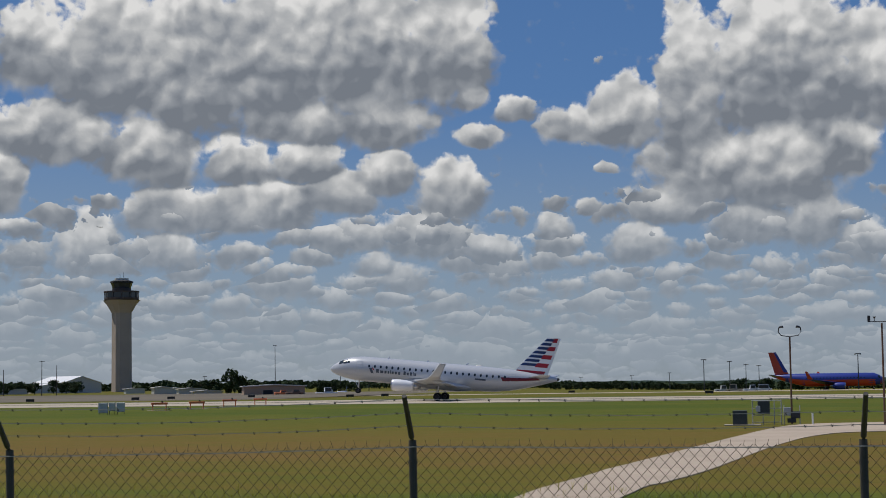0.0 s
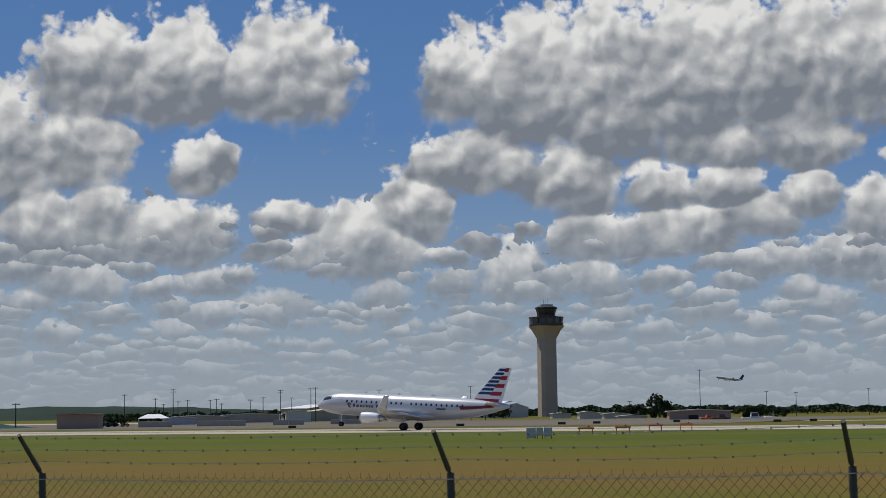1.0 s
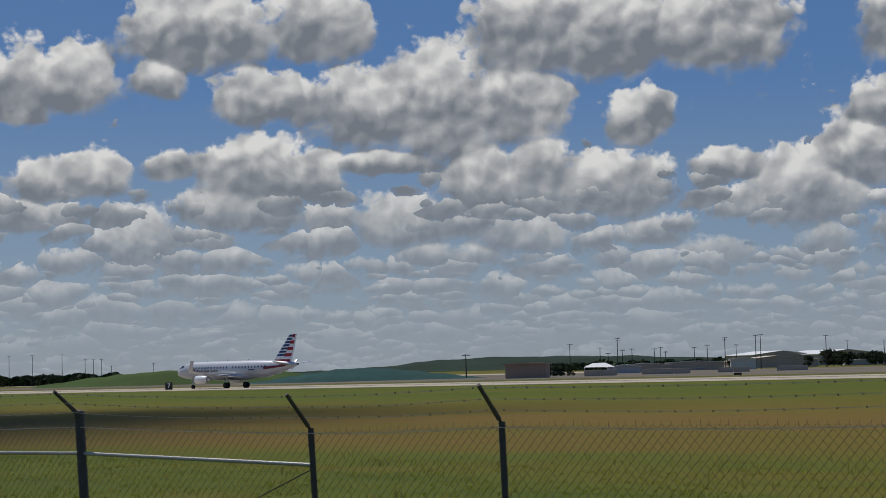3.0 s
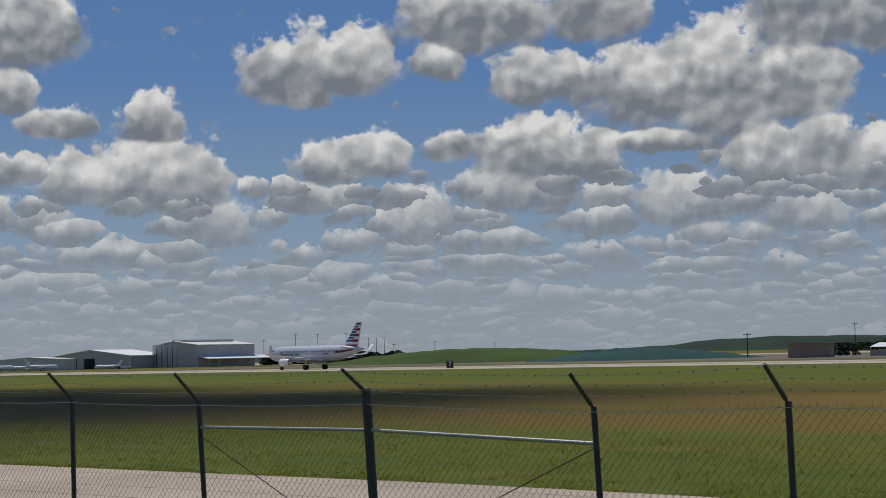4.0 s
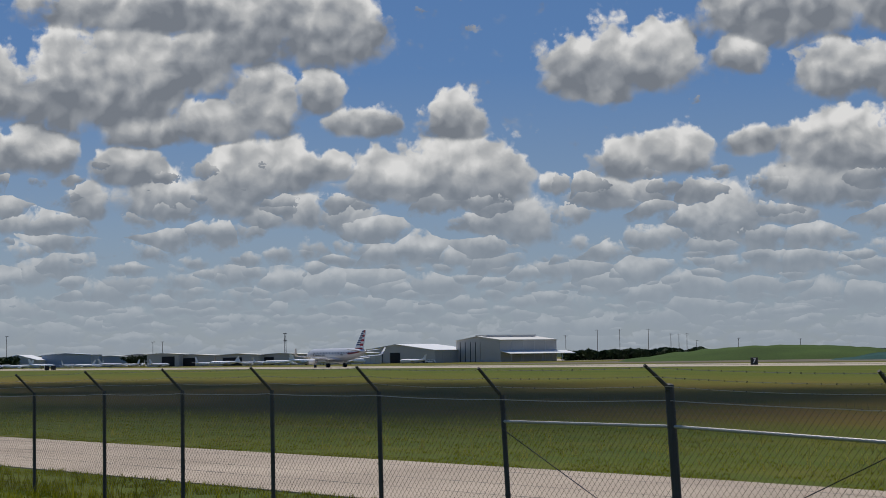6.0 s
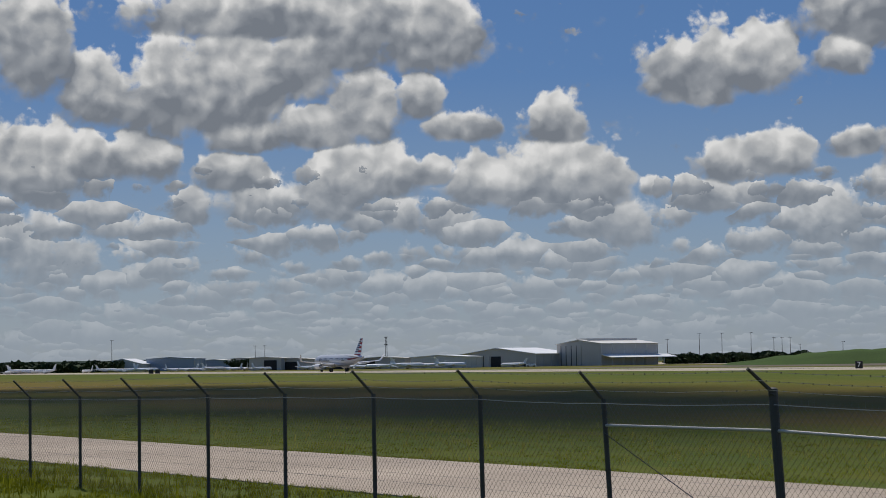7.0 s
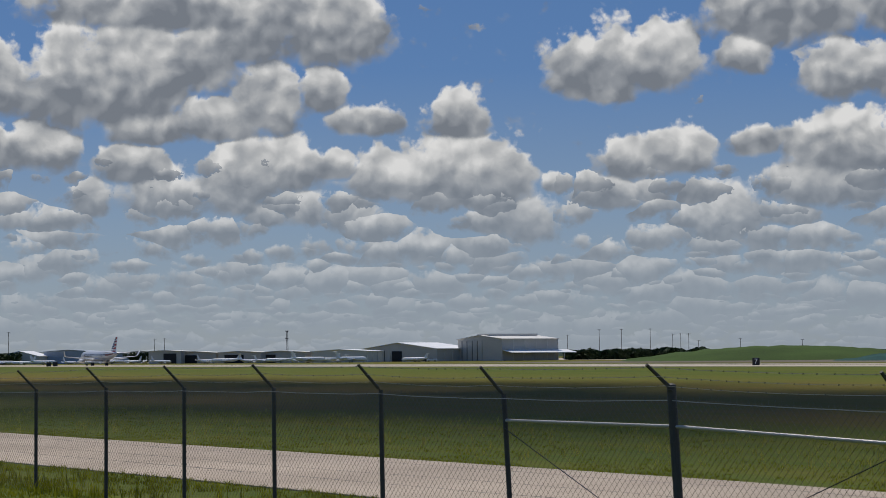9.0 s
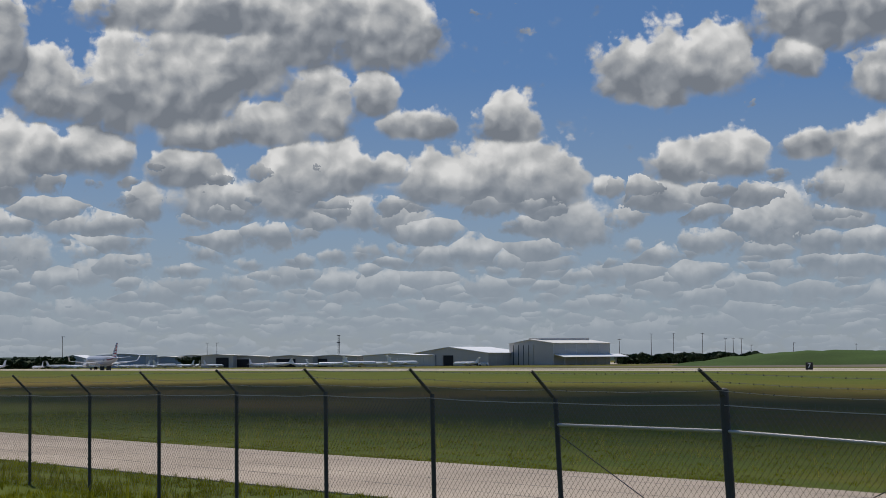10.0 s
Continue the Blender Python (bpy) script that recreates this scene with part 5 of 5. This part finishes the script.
def weather_pole(az, r, h, label, kind):
    t = thing("weather_pole", label, "instrument pole", facing(az, r))
    part("pole", tube(bmesh.new(), [(0, 0, -0.2), (0, 0, h)], [0.06, 0.05], 8), RUSTY, t)
    if kind == "twin":
        part("yoke", tube(bmesh.new(), [(-0.62, 0, h + 0.55), (-0.66, 0, h + 0.3), (-0.5, 0, h + 0.08), (0, 0, h), (0.5, 0, h + 0.08), (0.66, 0, h + 0.3), (0.62, 0, h + 0.55)], 0.03, 6), DARK_STEEL, t)
        for s in (-1, 1):
            part("sensor", tube(bmesh.new(), [(s * 0.62, 0, h + 0.55), (s * 0.42, 0, h + 0.6), (s * 0.36, 0, h + 0.54)], [0.05, 0.07, 0.04], 8), DARK_STEEL, t)
    else:
        part("boom", tube(bmesh.new(), [(-0.75, 0, h + 0.08), (0.75, 0, h + 0.08)], 0.025, 6), DARK_STEEL, t)
        part("vane", box(bmesh.new(), -0.78, -0.02, h + 0.08, -0.62, 0.02, h + 0.42), DARK_STEEL, t)
        part("cup_wheel", tube(bmesh.new(), [(-0.4, 0, h + 0.1), (-0.4, 0, h + 0.25), (-0.4, 0, h + 0.36)], [0.02, 0.02, 0.1], 8), DARK_STEEL, t)
    return t


weather_pole(-10.82, 108, 5.1, "rusty steel pole with a twin-arm sensor head", "twin")
weather_pole(-13.62, 104, 5.7, "dark steel pole with wind vane and cups", "vane")
cab = thing("cabinet", "dark green equipment cabinet on a pad", "equipment cabinet", facing(-9.23, 106))
part("body", box(bmesh.new(), -0.42, -0.4, 0.06, 0.42, 0.4, 0.86, 0.03), EQUIP_DARK, cab)
part("pad", box(bmesh.new(), -0.9, -0.8, -0.05, 1.2, 0.8, 0.06), CONCRETE, cab)
cage = thing("instrument_rack", "grey steel rack of weather instruments and boxes", "instrument rack", facing(-10.1, 107))
for x in (-0.9, -0.3, 0.35, 0.75):
    part("upright", tube(bmesh.new(), [(x, 0, -0.1), (x, 0, 1.45)], 0.03, 6), EQUIP_GREY, cage)
for z in (0.15, 0.55, 0.95, 1.4):
    part("crossbar", tube(bmesh.new(), [(-0.95, -0.03, z), (0.8, -0.03, z)], 0.025, 6), EQUIP_GREY, cage)
part("box", box(bmesh.new(), -0.6, -0.2, 0.6, 0.1, 0.1, 1.38, 0.02), EQUIP_DARK, cage)
part("box", box(bmesh.new(), -0.7, -0.22, 0.75, -0.45, -0.02, 1.1, 0.02), EQUIP_GREY, cage)
rack = thing("instrument_rack", "dark junction boxes at the foot of the pole", "instrument rack", facing(-10.84, 107.4))
for x0, x1, z0, z1 in ((-0.5, -0.1, 0.5, 1.0), (-0.1, 0.45, 0.35, 0.75), (-0.3, 0.2, 0.1, 0.35)):
    part("box", box(bmesh.new(), x0, -0.2, z0, x1, 0.12, z1, 0.02), EQUIP_GREY if z0 > 0.4 else DARK_STEEL, rack)
for x in (-0.48, 0.42):
    part("upright", tube(bmesh.new(), [(x, 0.05, -0.1), (x, 0.05, 1.1)], 0.03, 6), EQUIP_GREY, rack)
t = thing("marker_post", "short white marker post", "post", facing(-11.45, 106))
part("post", tube(bmesh.new(), [(0, 0, -0.1), (0, 0, 0.66)], 0.05, 8), SIGN_WHITE, t)

# ---- parked light aircraft and business jets ----
rnd = random.Random(5)
for az, r, L, turn, high in ((46.75, 745, 11, 165, True), (48.75, 720, 14, 20, True), (49.15, 745, 10, 120, True), (49.6, 735, 12, 170, True), (50.1, 715, 14, 10, True), (50.55, 745, 9, 60, False), (51.0, 735, 12, 200, True), (51.5, 745, 10, 40, True), (51.95, 745, 10, 20, False), (52.7, 735, 12, 180, True), (53.3, 750, 10, 30, False),
                              (54.7, 790, 9, 30, False), (55.2, 800, 9, 100, False), (55.6, 800, 9, 160, False), (56.2, 790, 11, 20, True), (56.6, 800, 8, 230, False), (57.0, 800, 9, 190, False), (57.5, 790, 9, 60, False), (58.3, 790, 11, 15, False), (58.9, 800, 10, 175, False), (59.5, 810, 11, 20, True), (60.1, 800, 9, 130, False), (61.4, 800, 11, 200, False), (62.1, 805, 12, 20, True), (62.5, 800, 9, 100, False), (63.4, 800, 10, 170, False)):
    far_jet("parked_plane", "small white business aircraft parked on the apron", facing(az, r, turn + rnd.uniform(-15, 15), 0.03), L, SIGN_WHITE, SIGN_WHITE, WHITE_PAINT, r=L * 0.062, high_tail=high, group="parked business aircraft")
far_jet("parked_plane", "small white aircraft parked beyond the runway", facing(3.25, 600, 250), 9.5, WHITE_PAINT, BLUE, SILVER_PAINT)


# ---- vehicles ----


def vehicle(az, r, turn, mat, L=5.2, H=1.9, label="white pickup truck parked", truck=True, z=0.0):
    t = thing("vehicle", label, "vehicle", facing(az, r, turn, z))
    b = part("body", box(bmesh.new(), -L / 2, -0.95, 0.4, L / 2, 0.95, 1.05, 0.08), mat, t)
    x0, x1 = (-0.1 * L, 0.22 * L) if truck else (-0.42 * L, 0.25 * L)
    part("cab", loft(bmesh.new(), [[(x0, -0.9, 1.05), (x1 + 0.5, -0.9, 1.05), (x1 + 0.5, 0.9, 1.05), (x0, 0.9, 1.05)], [(x0 + 0.2, -0.8, H), (x1, -0.8, H), (x1, 0.8, H), (x0 + 0.2, 0.8, H)]]), mat, b)
    for s in (-1, 1):
        part("side_window", box(bmesh.new(), x0 + 0.25, s * 0.87 - 0.02, 1.15, x1 + 0.1, s * 0.87 + 0.02, H - 0.18), GLASS, b)
        for x in (-0.31 * L, 0.31 * L):
            part("wheel", wheel_mesh(bmesh.new(), x, s * 0.85, 0.38, 0.38, 0.25), TYRE, t)
    return t


for az, r, turn, mat, L, H, label, truck in ((3.75, 500, 5, SIGN_WHITE, 6.0, 2.3, "white service pickup beside the brown building", True), (4.75, 470, 4, RUSTY, 4.6, 1.7, "rust-brown service truck parked beside the building", True), (5.15, 472, 8, ORANGE, 3.8, 1.6, "small orange tractor parked beside the building", True),
                                             (46.5, 800, 10, DARK_STEEL, 5.0, 1.7, "dark parked car by the hangar", False), (46.2, 800, 175, SIGN_WHITE, 4.6, 1.6, "white parked car by the hangar", False),
                                             (-9.6, 575, 5, SIGN_WHITE, 5, 2.3, "white baggage truck beside the apron", True), (-9.1, 590, 170, TAN_WALL, 6, 2.6, "tan loader truck beside the apron", True), (-8.7, 610, 10, EQUIP_GREY, 5, 2.4, "grey catering truck beside the apron", True), (-10.0, 580, 0, SIGN_WHITE, 5, 2.4, "white van beside the apron", False)):
    vehicle(az, r, turn, mat, L, H, label, truck)


# ---- cloud that shades the near grass in the west, high over the road ----
CLOUD = material("cloud_white", (0.8, 0.8, 0.8), 1.0, 0.0, 0.05)
bm = bmesh.new()
shade_mid = RUN_OUT * 62.0 + RUN_DIR * 135.0
to_sun = Vector((-math.sin(radians(SUN_AZ)), math.cos(radians(SUN_AZ)), math.tan(radians(SUN_EL))))
crnd = random.Random(21)
for k in range(125):
    c = Vector((crnd.uniform(-105, 92), min(34.0, max(-24.0, crnd.gauss(3, 18))), crnd.uniform(-8, 18)))
    s = crnd.uniform(5, 11) * (1.1 - 0.5 * abs(c.x / 105) ** 3)
    made = bmesh.ops.create_icosphere(bm, subdivisions=2, radius=s, matrix=Matrix.Translation(c))
    for v in made["verts"]:
        v.co += 0.25 * s * noise.noise_vector(v.co * 0.08)
cloud = part("overhead_cloud", bm, CLOUD, smooth=True)
cloud.matrix_basis = Matrix.Translation(shade_mid + to_sun * 1500.0) @ FIELD
tagged(cloud, "small white cumulus cloud high over the field", "cloud")

# ---- taller grass along the road and the fence ----


def tufts(name, label, count, seed, y0, y1, x0, x1, h0, h1, mat, crowd=1.0):
    """Many bent blades in a strip, given across and along the airfield."""
    r = random.Random(seed)
    verts, faces = [], []
    for _ in range(count):
        x, y = r.uniform(x0, x1), y0 + (y1 - y0) * r.random() ** crowd
        y += road_bend(x)
        if noise.noise(Vector((x * 0.35, y * 0.5, seed))) < -0.15:
            continue
        h = r.uniform(h0, h1) * (0.7 + 0.6 * r.random())
        for _ in range(4):
            a = r.uniform(0, 6.28)
            dx, dy = math.cos(a), math.sin(a)
            bx, by = x + r.uniform(-0.06, 0.06), y + r.uniform(-0.06, 0.06)
            lean, w = r.uniform(0.1, 0.9) * h, r.uniform(0.004, 0.009) * (1 + h)
            n = len(verts)
            verts += [(bx - dy * w, by + dx * w, 0), (bx + dy * w, by - dx * w, 0), (bx + dx * lean * 0.4 + dy * w * 0.6, by + dy * lean * 0.4 - dx * w * 0.6, h * 0.65), (bx + dx * lean * 0.4 - dy * w * 0.6, by + dy * lean * 0.4 + dx * w * 0.6, h * 0.65), (bx + dx * lean, by + dy * lean, h)]
            faces += [(n, n + 1, n + 2, n + 3), (n + 3, n + 2, n + 4)]
    me = bpy.data.meshes.new(name)
    me.from_pydata(verts, [], faces)
    me.materials.append(mat)
    ob = new(name, me)
    ob.matrix_basis = FIELD
    return tagged(ob, label, "grass", kind="stuff")


tufts("verge_grass", "bright green uncut grass along the road", 26000, 3, 26.3, 44, -100, 5, 0.02, 0.06, BLADE, 1.9)
tufts("fence_grass", "rough green weeds at the fence foot", 26000, 4, 9.5, 18.2, -66, -8, 0.04, 0.11, BLADE)
tufts("dry_weeds", "yellow seed heads standing in the verge", 2200, 5, 27.0, 46, -95, 0, 0.14, 0.3, BLADE_DRY)
tufts("tall_weeds", "tall green weeds in front of the fence", 1300, 6, 9.0, 16.2, -62, -30, 0.15, 0.45, BLADE)


# ---- continuous far woods ----


def far_woods(az0, az1, r0, r1, h0, h1, count, seed, label):
    rn = random.Random(seed)
    verts, faces = [], []
    for _ in range(count):
        a, q = rn.uniform(az0, az1), rn.uniform(r0, r1)
        top = h0 + (h1 - h0) * (0.5 + 0.5 * noise.fractal(Vector((a * 2.2, seed, q * 0.004)), 1.0, 2.0, 4))
        c = at(a, q, land(at(a, q)) + max(0.4, top * rn.random() ** 0.6))
        s = rn.uniform(0.6, 1.5)
        u = Vector((rn.gauss(0, 1), rn.gauss(0, 1), rn.gauss(0, 1))).normalized()
        v = u.orthogonal().normalized()
        t = u.cross(v)
        n = len(verts)
        verts += [tuple(c + s * (math.cos(b) * v + math.sin(b) * t * rn.uniform(0.5, 1.1))) for b in (0, 1.2, 2.4, 3.6, 4.9)]
        faces.append((n, n + 1, n + 2, n + 3, n + 4))
    me = bpy.data.meshes.new("woods")
    me.from_pydata(verts, [], faces)
    me.materials.append(LEAF)
    tagged(new("woods", me), label, "woods", kind="stuff")


far_woods(4.5, -22.0, 1280, 1400, 2.0, 6.0, 22000, 3, "dark far belt of trees beyond the airfield")
far_woods(14.0, 4.5, 1250, 1330, 3.0, 7.5, 9000, 4, "dark far belt of trees behind the tower")
far_woods(41.9, 37.5, 880, 920, 2.5, 5.5, 6000, 5, "dark hedge of trees beside the mound")
far_woods(68.0, 59.0, 900, 1000, 2.5, 6.0, 14000, 6, "dark trees at the field's far end")
far_woods(24.5, 12.0, 1150, 1250, 2.5, 7.0, 9000, 7, "dark far trees behind the utility poles")


def motions():
    # landing roll: seconds, metres along the runway, nose-up degrees
    for_rows = [
        (0.0, 47.8, 5.6), (0.5, 82.0, 4.6), (1.0, 115.7, 3.2), (1.5, 148.0, 2.0), (2.0, 179.7, 1.0), (2.6, 217.6, 0.3),
        (3.3, 261.1, 0.0), (4.0, 303.4, 0.0), (4.5, 333.8, 0.0), (5.0, 364.2, 0.0), (5.5, 394.2, 0.0), (6.8, 471.0, 0.0),
        (7.5, 511.5, 0.0), (9.0, 589.6, 0.0), (10.0, 637.9, 0.0)]
    walk(airliner, [(t, runway_pose(s, nose)) for t, s, nose in for_rows])
    # the cloud drifts with the wind, and its shade with it
    base = cloud.matrix_basis.copy()
    walk(cloud, [(t, Matrix.Translation(RUN_DIR * (7.5 - t) * 5.0) @ base) for t in (0.0, 5.0, 10.0)])
    # a far jet climbs out to the left, another crosses high up
    start, end = at(2.33, 2600, 28.0), at(23.0, 2700, 175.0)
    way = math.atan2(end.y - start.y, end.x - start.x)
    walk(climbing_jet, [(t, Matrix.Translation(start.lerp(end, t / 10.0)) @ Matrix.Rotation(way, 4, "Z") @ Matrix.Rotation(radians(-9), 4, "Y")) for t in (0.0, 5.0, 10.0)])
    start, end = at(10.79, 4400, 386.0), at(3.8, 4400, 386.0)
    way = math.atan2(end.y - start.y, end.x - start.x)
    walk(distant_jet, [(t, Matrix.Translation(start.lerp(end, t / 10.0)) @ Matrix.Rotation(way, 4, "Z")) for t in (0.0, 5.0, 10.0)])


motions()
